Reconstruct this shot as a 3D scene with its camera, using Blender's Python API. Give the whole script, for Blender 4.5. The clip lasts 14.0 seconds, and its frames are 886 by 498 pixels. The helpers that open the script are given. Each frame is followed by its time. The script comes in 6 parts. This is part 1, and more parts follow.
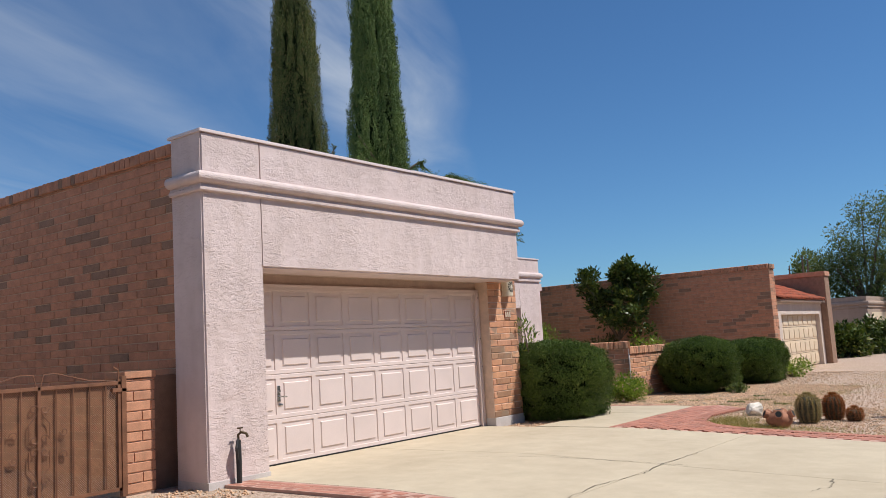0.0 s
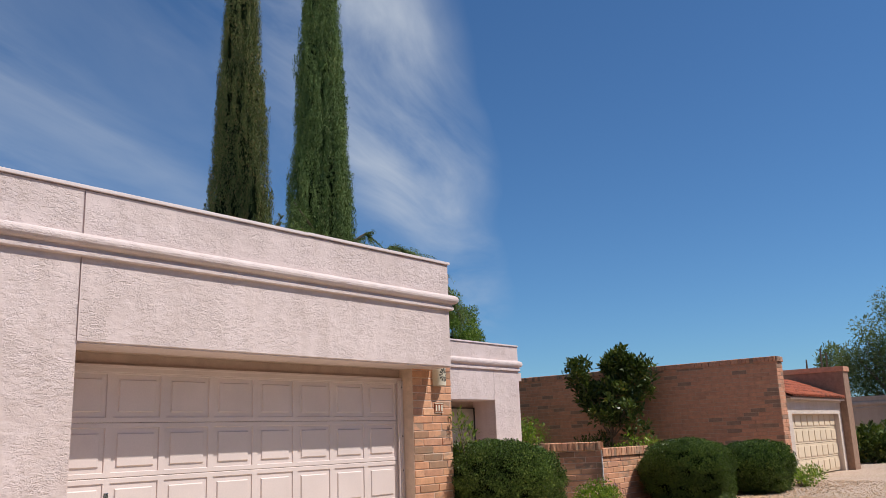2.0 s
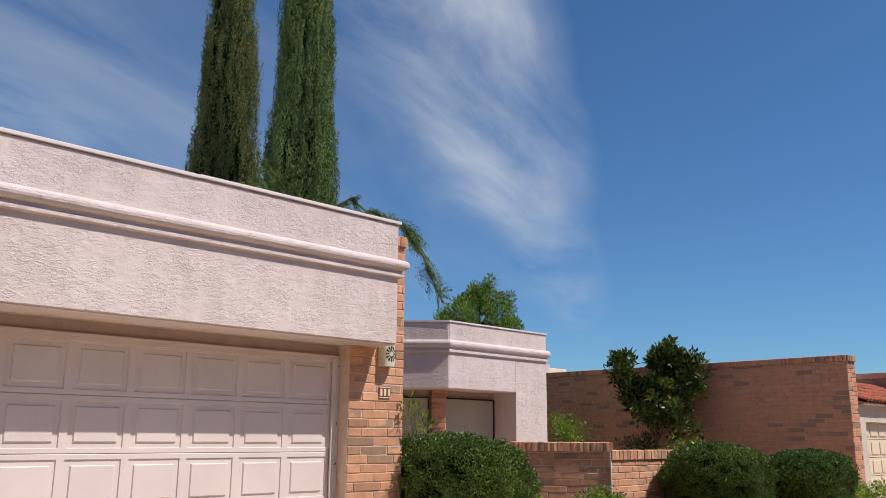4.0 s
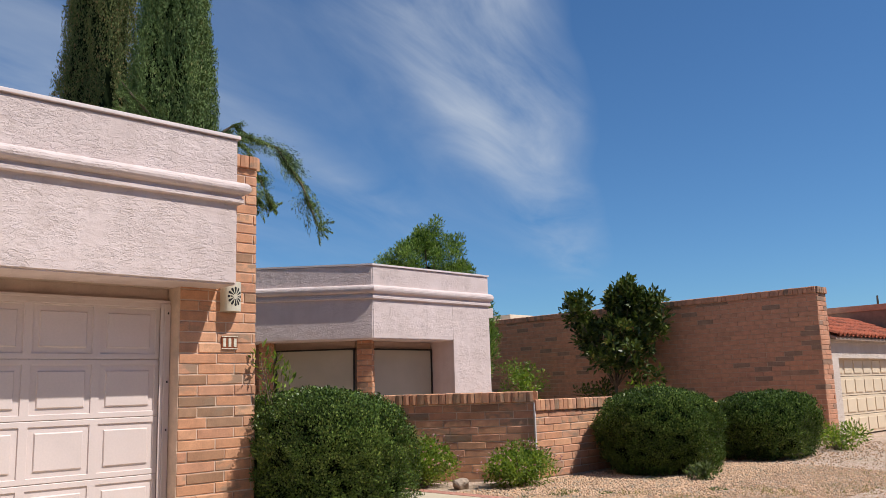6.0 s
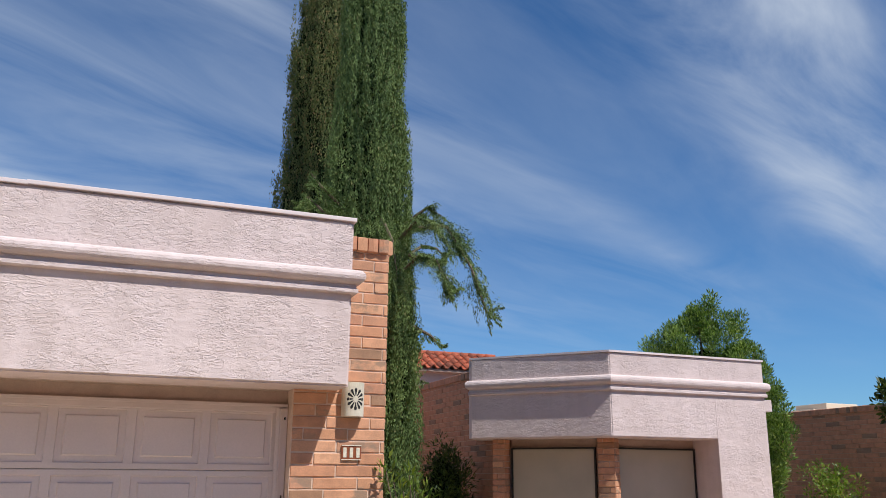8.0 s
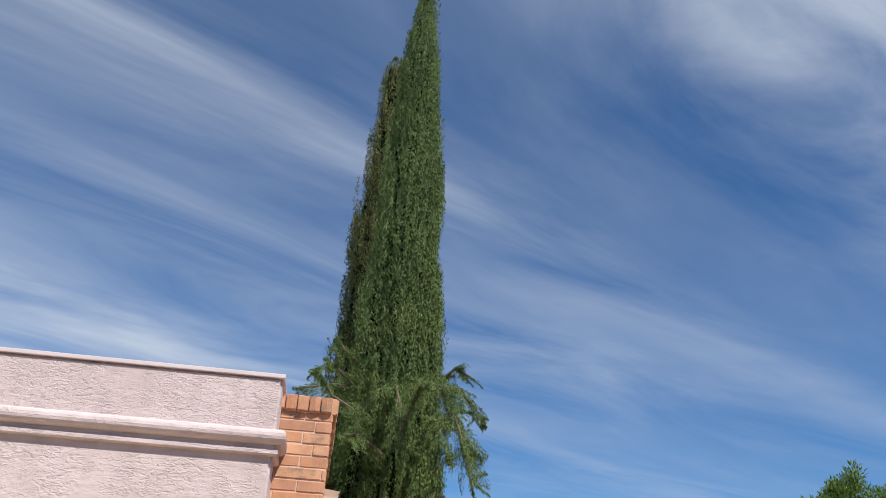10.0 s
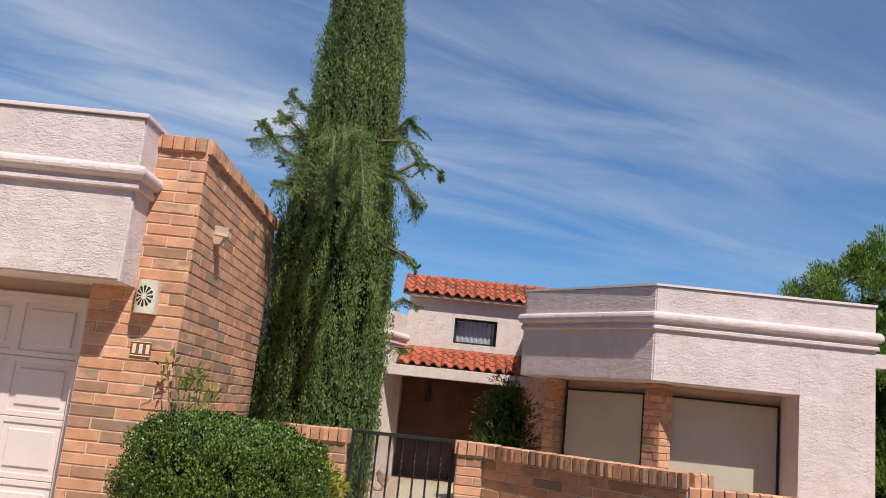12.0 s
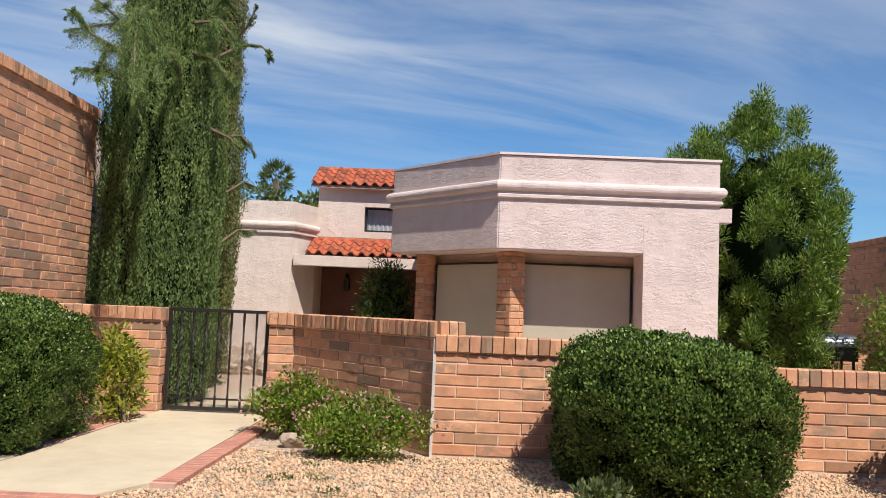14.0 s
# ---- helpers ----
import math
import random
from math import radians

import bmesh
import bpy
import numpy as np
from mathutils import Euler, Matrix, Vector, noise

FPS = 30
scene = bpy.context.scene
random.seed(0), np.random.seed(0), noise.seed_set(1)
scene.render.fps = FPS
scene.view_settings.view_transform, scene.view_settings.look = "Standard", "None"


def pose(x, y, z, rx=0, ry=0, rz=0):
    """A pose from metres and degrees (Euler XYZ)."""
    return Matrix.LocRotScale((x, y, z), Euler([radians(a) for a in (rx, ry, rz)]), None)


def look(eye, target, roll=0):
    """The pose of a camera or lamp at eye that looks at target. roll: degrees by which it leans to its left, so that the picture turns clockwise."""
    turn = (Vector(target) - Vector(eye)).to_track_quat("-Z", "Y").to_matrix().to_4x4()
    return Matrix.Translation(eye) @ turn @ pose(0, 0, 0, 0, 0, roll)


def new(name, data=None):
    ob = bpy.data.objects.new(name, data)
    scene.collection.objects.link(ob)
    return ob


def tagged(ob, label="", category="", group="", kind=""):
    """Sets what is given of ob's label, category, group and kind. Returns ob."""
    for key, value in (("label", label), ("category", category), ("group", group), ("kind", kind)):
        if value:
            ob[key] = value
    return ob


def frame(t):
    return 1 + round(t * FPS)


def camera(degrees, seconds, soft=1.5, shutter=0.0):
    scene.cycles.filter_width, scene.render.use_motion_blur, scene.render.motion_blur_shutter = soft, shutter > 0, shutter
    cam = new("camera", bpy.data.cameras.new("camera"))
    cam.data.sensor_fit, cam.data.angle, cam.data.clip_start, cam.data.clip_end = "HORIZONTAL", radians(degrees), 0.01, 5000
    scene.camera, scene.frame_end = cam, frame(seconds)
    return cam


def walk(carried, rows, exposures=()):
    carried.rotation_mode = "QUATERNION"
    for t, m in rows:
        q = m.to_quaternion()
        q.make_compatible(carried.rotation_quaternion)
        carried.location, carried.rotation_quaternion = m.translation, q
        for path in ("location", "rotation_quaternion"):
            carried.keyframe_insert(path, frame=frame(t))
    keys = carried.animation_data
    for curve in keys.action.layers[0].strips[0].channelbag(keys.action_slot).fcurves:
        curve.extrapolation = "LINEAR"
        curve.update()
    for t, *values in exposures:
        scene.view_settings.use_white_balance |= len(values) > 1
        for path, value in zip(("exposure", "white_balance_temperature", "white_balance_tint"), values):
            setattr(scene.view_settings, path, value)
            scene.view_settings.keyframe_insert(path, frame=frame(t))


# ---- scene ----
cam = camera(55.5, 14.0, soft=0.8)
PATH = [
    (0, (0.006, -0.192, 1.552), (-1.198, 1.387, 1.785), -3.4),
    (0.5, (-0.017, 0.447, 1.543), (-1.243, 2.009, 1.783), -2.1),
    (1, (-0.041, 1.078, 1.562), (-1.279, 2.599, 1.951), -3.9),
    (1.5, (-0.033, 1.752, 1.557), (-1.319, 3.219, 1.997), -2.7),
    (2, (-0.002, 2.364, 1.601), (-1.232, 3.879, 2.043), -2.1),
    (2.5, (0.102, 3.031, 1.554), (-1.198, 4.492, 1.971), -0.6),
    (2.7, (0.106, 3.327, 1.544), (-1.197, 4.79, 1.948), -0.0),
    (4.8, (0.016, 5.938, 1.495), (-1.428, 7.25, 1.937), 0.2),
    (5, (-0.018, 6.134, 1.476), (-1.453, 7.464, 1.891), 0.2),
    (5.5, (-0.063, 6.749, 1.466), (-1.447, 8.137, 1.865), -0.6),
    (6, (-0.187, 7.409, 1.51), (-1.601, 8.784, 1.841), -1.7),
    (6.5, (-0.265, 8.083, 1.578), (-1.722, 9.434, 1.805), -2.7),
    (7, (-0.332, 8.622, 1.698), (-1.966, 9.775, 1.727), 0.6),
    (7.5, (-0.473, 9.196, 1.845), (-2.196, 10.144, 2.212), 0.9),
    (8, (-0.403, 9.748, 1.838), (-2.2, 10.453, 2.363), 0.4),
    (8.5, (-0.463, 10.336, 1.752), (-2.251, 10.742, 2.55), 0.8),
    (8.7, (-0.486, 10.558, 1.764), (-2.226, 10.87, 2.7), 1.0),
    (10.8, (-0.263, 13.085, 1.897), (-2.108, 13.171, 2.666), 5.7),
    (11, (-0.291, 13.327, 1.883), (-2.166, 13.4, 2.576), 5.9),
    (11.5, (-0.301, 13.869, 1.828), (-2.232, 13.897, 2.347), 6.0),
    (12, (-0.313, 14.467, 1.77), (-2.277, 14.447, 2.149), 5.9),
    (12.5, (-0.338, 15.113, 1.709), (-2.316, 15.049, 1.998), 5.0),
    (13, (-0.339, 15.685, 1.606), (-2.323, 15.588, 1.839), 4.0),
    (13.5, (-0.394, 16.342, 1.591), (-2.384, 16.251, 1.777), 3.0),
    (14, (-0.27, 16.951, 1.532), (-2.263, 16.916, 1.685), 2.4),
]
EXPOSURE = [(0, 0.0, 6350, 10), (2.7, 0.02, 6400, 10), (5, 0.05, 6400, 10), (7, 0.09, 6350, 10), (7.5, 0.1, 6150, 10), (8.5, 0.14, 6200, 10), (11, 0.21, 6400, 10),
            (12, 0.24, 6500, 10), (13, 0.29, 6600, 10), (14, 0.36, 6700, 10)]
walk(cam, [(t, look(eye, target, roll)) for t, eye, target, roll in PATH], EXPOSURE)

# ---- world, sun, exposure ----
SUN = Vector((1.0, 0.575, 1.70)).normalized()
sun = new("sun", bpy.data.lights.new("sun", "SUN"))
sun.matrix_world = look(SUN * 60, (0, 0, 0))
sun.data.energy, sun.data.angle, sun.data.color = 4.95, radians(0.53), (1.0, 0.95, 0.87)

world = bpy.data.worlds.new("sky")
scene.world = world
world.use_nodes = True


def node(nt, kind, **values):
    """A node; values name its inputs (with _ for a blank) or set its plain attributes."""
    n = nt.nodes.new(kind)
    for key, value in values.items():
        if key in ("operation", "blend_type", "data_type", "sky_type", "sun_disc", "sun_elevation", "sun_rotation", "air_density",
                   "dust_density", "ozone_density", "altitude", "feature", "noise_dimensions", "interpolation_type", "musgrave_type", "distance_metric"):
            if key == "operation": n.operation = value
            elif key == "blend_type": n.blend_type = value
            elif key == "data_type": n.data_type = value
            elif key == "sky_type": n.sky_type = value
            elif key == "sun_disc": n.sun_disc = value
            elif key == "sun_elevation": n.sun_elevation = value
            elif key == "sun_rotation": n.sun_rotation = value
            elif key == "air_density": n.air_density = value
            elif key == "dust_density": n.dust_density = value
            elif key == "ozone_density": n.ozone_density = value
            elif key == "altitude": n.altitude = value
            elif key == "feature": n.feature = value
            continue
        socket = n.inputs[int(key[1:])] if key[0] == "i" and key[1:].isdigit() else n.inputs[key.replace("_", " ")]
        if isinstance(value, bpy.types.NodeSocket):
            nt.links.new(value, socket)
        else:
            socket.default_value = value
    return n


def ramp(nt, fac, stops, constant=False):
    n = nt.nodes.new("ShaderNodeValToRGB")
    if constant:
        n.color_ramp.interpolation = "CONSTANT"
    while len(n.color_ramp.elements) < len(stops):
        n.color_ramp.elements.new(0.5)
    for e, (p, c) in zip(n.color_ramp.elements, stops):
        e.position = p
        e.color = (c, c, c, 1) if isinstance(c, (int, float)) else (*c, 1)
    nt.links.new(fac, n.inputs["Fac"])
    return n.outputs["Color"]


def math_node(nt, op, a, b=0.5, c=None):
    n = nt.nodes.new("ShaderNodeMath")
    n.operation = op
    for i, v in enumerate((a, b, c)):
        if v is None:
            continue
        if isinstance(v, bpy.types.NodeSocket):
            nt.links.new(v, n.inputs[i])
        else:
            n.inputs[i].default_value = v
    return n.outputs[0]


def mixed(nt, fac, a, b, blend="MIX"):
    n = nt.nodes.new("ShaderNodeMix")
    n.data_type, n.blend_type = "RGBA", blend
    for i, v in ((0, fac), (6, a), (7, b)):
        if isinstance(v, bpy.types.NodeSocket):
            nt.links.new(v, n.inputs[i])
        else:
            n.inputs[i].default_value = (*v, 1) if isinstance(v, tuple) and len(v) == 3 else v
    return n.outputs[2]


def build_sky():
    nt = world.node_tree
    nt.nodes.clear()
    sky = node(nt, "ShaderNodeTexSky", sky_type="NISHITA", sun_disc=False, sun_elevation=math.asin(SUN.z),
               sun_rotation=math.atan2(SUN.x, SUN.y), altitude=750.0, air_density=1.0, dust_density=0.25, ozone_density=2.2)
    co = node(nt, "ShaderNodeTexCoord").outputs["Generated"]
    sep = node(nt, "ShaderNodeSeparateXYZ", Vector=co)
    up = math_node(nt, "MAXIMUM", sep.outputs[2], 0.03)
    px = math_node(nt, "DIVIDE", sep.outputs[0], up)
    py = math_node(nt, "DIVIDE", sep.outputs[1], up)
    flat = node(nt, "ShaderNodeCombineXYZ", X=px, Y=py).outputs[0]
    # cirrus: long fibres combed along one bearing, in wide soft banks
    turn = node(nt, "ShaderNodeMapping", Vector=flat, Rotation=(0, 0, radians(CLOUD_BEARING)), Scale=(1, 1, 1)).outputs[0]
    comb = node(nt, "ShaderNodeMapping", Vector=turn, Scale=(0.5, 1.6, 1)).outputs[0]
    bank = node(nt, "ShaderNodeMapping", Vector=turn, Location=(3.1, 1.7, 0), Scale=(0.5, 0.85, 1)).outputs[0]
    warp = node(nt, "ShaderNodeTexNoise", Vector=turn, Scale=0.8, Detail=3.0).outputs["Color"]
    comb = node(nt, "ShaderNodeMixRGB", Fac=0.16, Color1=comb, Color2=warp).outputs[0]
    f1 = node(nt, "ShaderNodeTexNoise", Vector=comb, Scale=1.4, Detail=8.0, Roughness=0.56, Distortion=0.6).outputs["Fac"]
    f2 = node(nt, "ShaderNodeTexNoise", Vector=bank, Scale=0.9, Detail=4.0, Roughness=0.5).outputs["Fac"]
    fibre = ramp(nt, f1, [(0.32, 0.0), (0.72, 1.0)])
    banks = ramp(nt, f2, [(0.36, 0.12), (0.62, 1.0)])
    cover = math_node(nt, "MULTIPLY", fibre, banks)
    # bright streaks, side by side along the combing; clear sky beyond the first
    st = node(nt, "ShaderNodeSeparateXYZ", Vector=turn)
    across = math_node(nt, "ADD", st.outputs[1], math_node(nt, "MULTIPLY", math_node(nt, "SUBTRACT", f2, 0.5), 0.35))
    drift = math_node(nt, "MULTIPLY", math_node(nt, "SUBTRACT", st.outputs[0], 2.0), 0.06)
    across = math_node(nt, "SUBTRACT", across, drift)
    lanes = ramp(nt, math_node(nt, "MULTIPLY", across, 0.25),
                 [(0.055, 0.0), (0.09, 0.6), (0.115, 1.0), (0.165, 1.0), (0.2, 0.4), (0.235, 0.18), (0.3, 0.18), (0.355, 0.45), (0.41, 0.3), (0.5, 0.34), (0.56, 0.3), (0.64, 0.4), (0.74, 0.75), (0.84, 0.5), (1.0, 0.4)])
    lanes = math_node(nt, "MULTIPLY", lanes, ramp(nt, math_node(nt, "MULTIPLY", st.outputs[0], 0.125), [(0.06, 1.4), (0.17, 1.0)]))
    cover = math_node(nt, "MULTIPLY", lanes, math_node(nt, "ADD", math_node(nt, "MULTIPLY", cover, 0.65), math_node(nt, "MULTIPLY", fibre, 0.75)))
    thin = ramp(nt, sep.outputs[2], [(0.1, 0.0), (0.34, 1.0)])
    cover = math_node(nt, "MINIMUM", math_node(nt, "MULTIPLY", cover, thin), 0.85)
    colour = mixed(nt, cover, mixed(nt, 1.0, sky.outputs[0], SKY_TINT, "MULTIPLY"), CLOUD)
    back = node(nt, "ShaderNodeBackground", Color=colour, Strength=SKY_STRENGTH)
    nt.links.new(back.outputs[0], node(nt, "ShaderNodeOutputWorld").inputs[0])


CLOUD_BEARING = -120.0
SKY_TINT, CLOUD, SKY_STRENGTH = (0.62, 0.95, 1.22), (7.0, 7.6, 8.4), 0.08
build_sky()


# ---- mesh and material helpers ----
PLACE = {}


def thing(name, at, label, category, group="", kind=""):
    ob = new(name)
    ob.location = at
    ob.empty_display_size = 0.2
    PLACE[ob.name] = Vector(at)
    return tagged(ob, label, category, group, kind)


def under(ob, parent):
    """Parent ob, whose mesh is in world coordinates, without moving it."""
    ob.parent = parent
    ob.matrix_parent_inverse = Matrix.Translation(-PLACE.get(parent.name, Vector()))
    return ob


def mesh_of(name, bm, material=None, smooth=False):
    me = bpy.data.meshes.new(name)
    bmesh.ops.recalc_face_normals(bm, faces=bm.faces)
    bm.to_mesh(me)
    bm.free()
    if material:
        me.materials.append(material)
    if smooth:
        me.polygons.foreach_set("use_smooth", [True] * len(me.polygons))
    return me


def part(name, bm, material, parent=None, label="", smooth=False, kind=""):
    ob = new(name, bm if isinstance(bm, bpy.types.Mesh) else mesh_of(name, bm, material, smooth))
    if parent:
        under(ob, parent)
    return tagged(ob, label, kind=kind)


def box(bm, x0, x1, y0, y1, z0, z1, bevel=0.0):
    v = [bm.verts.new((x, y, z)) for x in (x0, x1) for y in (y0, y1) for z in (z0, z1)]
    faces = [bm.faces.new([v[i] for i in f]) for f in ((0, 1, 3, 2), (4, 6, 7, 5), (0, 4, 5, 1), (2, 3, 7, 6), (0, 2, 6, 4), (1, 5, 7, 3))]
    if bevel:
        edges = list({e for f in faces for e in f.edges})
        bmesh.ops.bevel(bm, geom=edges, offset=bevel, segments=2, affect="EDGES", profile=0.7)
    return bm


def prism(bm, poly, z0, z1, slope=None):
    """An upright prism on a plan outline; slope(x, y) lifts top and bottom."""
    lift = slope or (lambda x, y: 0.0)
    low = [bm.verts.new((x, y, z0 + lift(x, y))) for x, y in poly]
    top = [bm.verts.new((x, y, z1 + lift(x, y))) for x, y in poly]
    bm.faces.new(top)
    bm.faces.new(low[::-1])
    for i in range(len(poly)):
        j = (i + 1) % len(poly)
        bm.faces.new((low[i], low[j], top[j], top[i]))
    return bm


def swept(bm, path, profile, closed_profile=True):
    """A profile (out, up) carried along a level path of (x, y, z) with outward to the right of travel, mitred at the corners."""
    rings = []
    n = len(path)
    for i in range(n):
        p = Vector(path[i])
        d0 = (p - Vector(path[i - 1])).normalized() if i else (Vector(path[1]) - p).normalized()
        d1 = (Vector(path[i + 1]) - p).normalized() if i < n - 1 else d0
        r0, r1 = Vector((d0.y, -d0.x, 0)), Vector((d1.y, -d1.x, 0))
        m = (r0 + r1).normalized()
        m = m / max(0.3, m.dot(r0))
        rings.append([bm.verts.new(p + m * o + Vector((0, 0, u))) for o, u in profile])
    k = len(profile)
    for a, b in zip(rings, rings[1:]):
        for i in range(k):
            bm.faces.new((a[i], a[(i + 1) % k], b[(i + 1) % k], b[i]))
    bm.faces.new(rings[0][::-1])
    bm.faces.new(rings[-1])
    return bm


def tube(bm, points, radii, sides=8):
    rings = []
    for i, p in enumerate(points):
        p = Vector(p)
        d = (Vector(points[min(i + 1, len(points) - 1)]) - Vector(points[max(i - 1, 0)])).normalized()
        a = d.orthogonal().normalized() if not rings else (side - d * side.dot(d)).normalized()
        side = a
        b = d.cross(a)
        r = radii[i] if isinstance(radii, (list, tuple)) else radii
        rings.append([bm.verts.new(p + (a * math.cos(t) + b * math.sin(t)) * r) for t in [2 * math.pi * k / sides for k in range(sides)]])
    for a, b in zip(rings, rings[1:]):
        for k in range(sides):
            bm.faces.new((a[k], a[(k + 1) % sides], b[(k + 1) % sides], b[k]))
    bm.faces.new(rings[0][::-1])
    bm.faces.new(rings[-1])
    return bm


def arrays_mesh(name, verts, quads, material, smooth=False):
    me = bpy.data.meshes.new(name)
    me.vertices.add(len(verts))
    me.vertices.foreach_set("co", np.asarray(verts, np.float32).ravel())
    k = quads.shape[1]
    me.loops.add(quads.size)
    me.loops.foreach_set("vertex_index", quads.astype(np.int32).ravel())
    me.polygons.add(len(quads))
    me.polygons.foreach_set("loop_start", np.arange(0, quads.size, k, dtype=np.int32))
    me.polygons.foreach_set("loop_total", np.full(len(quads), k, np.int32))
    if smooth:
        me.polygons.foreach_set("use_smooth", np.ones(len(quads), bool))
    me.materials.append(material)
    me.update(calc_edges=True)
    return me


def unit(a):
    return a / np.maximum(np.linalg.norm(a, axis=-1, keepdims=True), 1e-9)


def leaves_mesh(name, at, way, face, length, width, material, fold=0.25):
    """One folded leaf for each place: along way, its upper side towards face."""
    way = unit(way)
    side = unit(np.cross(way, face))
    up = np.cross(side, way)
    L, W = length[:, None], width[:, None]
    base, tip = at, at + way * L - up * L * 0.12
    mid = at + way * L * 0.45 + up * W * fold
    verts = np.stack([base, mid + side * W, tip, mid - side * W], 1).reshape(-1, 3)
    return arrays_mesh(name, verts, np.arange(len(at) * 4).reshape(-1, 4), material)


RNG = np.random.default_rng(7)


def hills(p, scale, seed=0):
    """Cheap smooth noise of places, about -1 to 1."""
    q = p * scale + seed * 3.7
    x, y, z = q[..., 0], q[..., 1], q[..., 2]
    return (np.sin(x * 1.7 + 1.3 * np.sin(y * 1.1 + z)) + np.sin(y * 1.9 + 1.2 * np.sin(z * 1.3 + x * 0.7) + 1) + np.sin(z * 1.6 + 1.1 * np.sin(x * 1.2 - y) + 2)) / 3


def blank(name):
    m = bpy.data.materials.new(name)
    m.use_nodes = True
    nt = m.node_tree
    bsdf = nt.nodes["Principled BSDF"]
    pos = node(nt, "ShaderNodeNewGeometry").outputs["Position"]
    return m, nt, bsdf, pos


def noise_of(nt, pos, scale, detail=4.0, rough=0.55, distort=0.0):
    return node(nt, "ShaderNodeTexNoise", Vector=pos, Scale=scale, Detail=detail, Roughness=rough, Distortion=distort).outputs["Fac"]


def bumped(nt, bsdf, height, strength, distance, chain=None):
    b = node(nt, "ShaderNodeBump", Strength=strength, Distance=distance, Height=height)
    if chain is not None:
        nt.links.new(chain, b.inputs["Normal"])
    nt.links.new(b.outputs[0], bsdf.inputs["Normal"])
    return b.outputs[0]


def plain(name, colour, rough, vary=0.12, scale=6.0, metal=0.0, bump=0.15, grain=120.0):
    m, nt, bsdf, pos = blank(name)
    big, small = noise_of(nt, pos, scale), noise_of(nt, pos, grain, 3.0)
    tone = ramp(nt, big, [(0.3, 1 - vary), (0.7, 1 + vary)])
    tone = mixed(nt, 1.0, tone, ramp(nt, small, [(0.3, 1 - vary * 0.6), (0.7, 1 + vary * 0.6)]), "MULTIPLY")
    nt.links.new(mixed(nt, 1.0, colour, tone, "MULTIPLY"), bsdf.inputs["Base Color"])
    nt.links.new(math_node(nt, "ADD", math_node(nt, "MULTIPLY", big, 0.16), rough - 0.08), bsdf.inputs["Roughness"])
    bsdf.inputs["Metallic"].default_value = metal
    bumped(nt, bsdf, small, bump, 0.004)
    return m


def stucco_material(name, colour):
    m, nt, bsdf, pos = blank(name)
    patch, stain, fine = noise_of(nt, pos, 0.9, 5.0), noise_of(nt, pos, 5.0, 5.0), noise_of(nt, pos, 140.0, 3.0)
    tall = node(nt, "ShaderNodeMapping", Vector=pos, Scale=(3.0, 3.0, 0.35)).outputs[0]
    runs = noise_of(nt, tall, 2.0, 5.0, 0.6)
    tone = mixed(nt, 1.0, ramp(nt, patch, [(0.3, (0.93, 0.92, 0.91)), (0.7, (1.03, 1.03, 1.03))]), ramp(nt, stain, [(0.28, (0.94, 0.93, 0.92)), (0.55, (1, 1, 1))]), "MULTIPLY")
    tone = mixed(nt, 0.5, tone, ramp(nt, runs, [(0.35, (0.9, 0.89, 0.87)), (0.6, (1.02, 1.02, 1.02))]), "MULTIPLY")
    nt.links.new(mixed(nt, 1.0, colour, tone, "MULTIPLY"), bsdf.inputs["Base Color"])
    bsdf.inputs["Roughness"].default_value = 0.88
    # skip-trowel relief: level strokes of the trowel torn open along their edges, over sand grain
    lay = node(nt, "ShaderNodeMapping", Vector=pos, Scale=(1.0, 1.0, 2.2)).outputs[0]
    torn = noise_of(nt, lay, 15.0, 6.0, 0.62, 0.3)
    chip = noise_of(nt, lay, 43.0, 4.0, 0.6, 0.2)
    swell = noise_of(nt, lay, 6.0, 4.0, 0.5)
    gate = noise_of(nt, pos, 3.0, 3.0)
    edge = math_node(nt, "MULTIPLY", ramp(nt, math_node(nt, "ADD", math_node(nt, "MULTIPLY", torn, 0.75), math_node(nt, "MULTIPLY", chip, 0.25)), [(0.36, 0.0), (0.50, 1.0)]), ramp(nt, gate, [(0.4, 0.1), (0.6, 1.0)]))
    n0 = bumped(nt, bsdf, swell, 0.6, 0.012)
    # raised curls of plaster, thin and winding, left where the trowel lifted
    curl = noise_of(nt, node(nt, "ShaderNodeMapping", Vector=pos, Scale=(0.8, 0.8, 2.3)).outputs[0], 13.0, 3.0, 0.5, 0.7)
    ridge = ramp(nt, math_node(nt, "ABSOLUTE", math_node(nt, "SUBTRACT", curl, 0.5)), [(0.0, 1.0), (0.03, 0.35), (0.07, 0.0)])
    ridge = math_node(nt, "MULTIPLY", ridge, ramp(nt, noise_of(nt, pos, 4.2, 3.0), [(0.45, 0.0), (0.6, 1.0)]))
    n1 = bumped(nt, bsdf, math_node(nt, "ADD", math_node(nt, "MULTIPLY", edge, 0.9), math_node(nt, "MULTIPLY", ridge, 0.55)), 0.62, 0.011, n0)
    bumped(nt, bsdf, fine, 0.35, 0.004, n1)
    return m


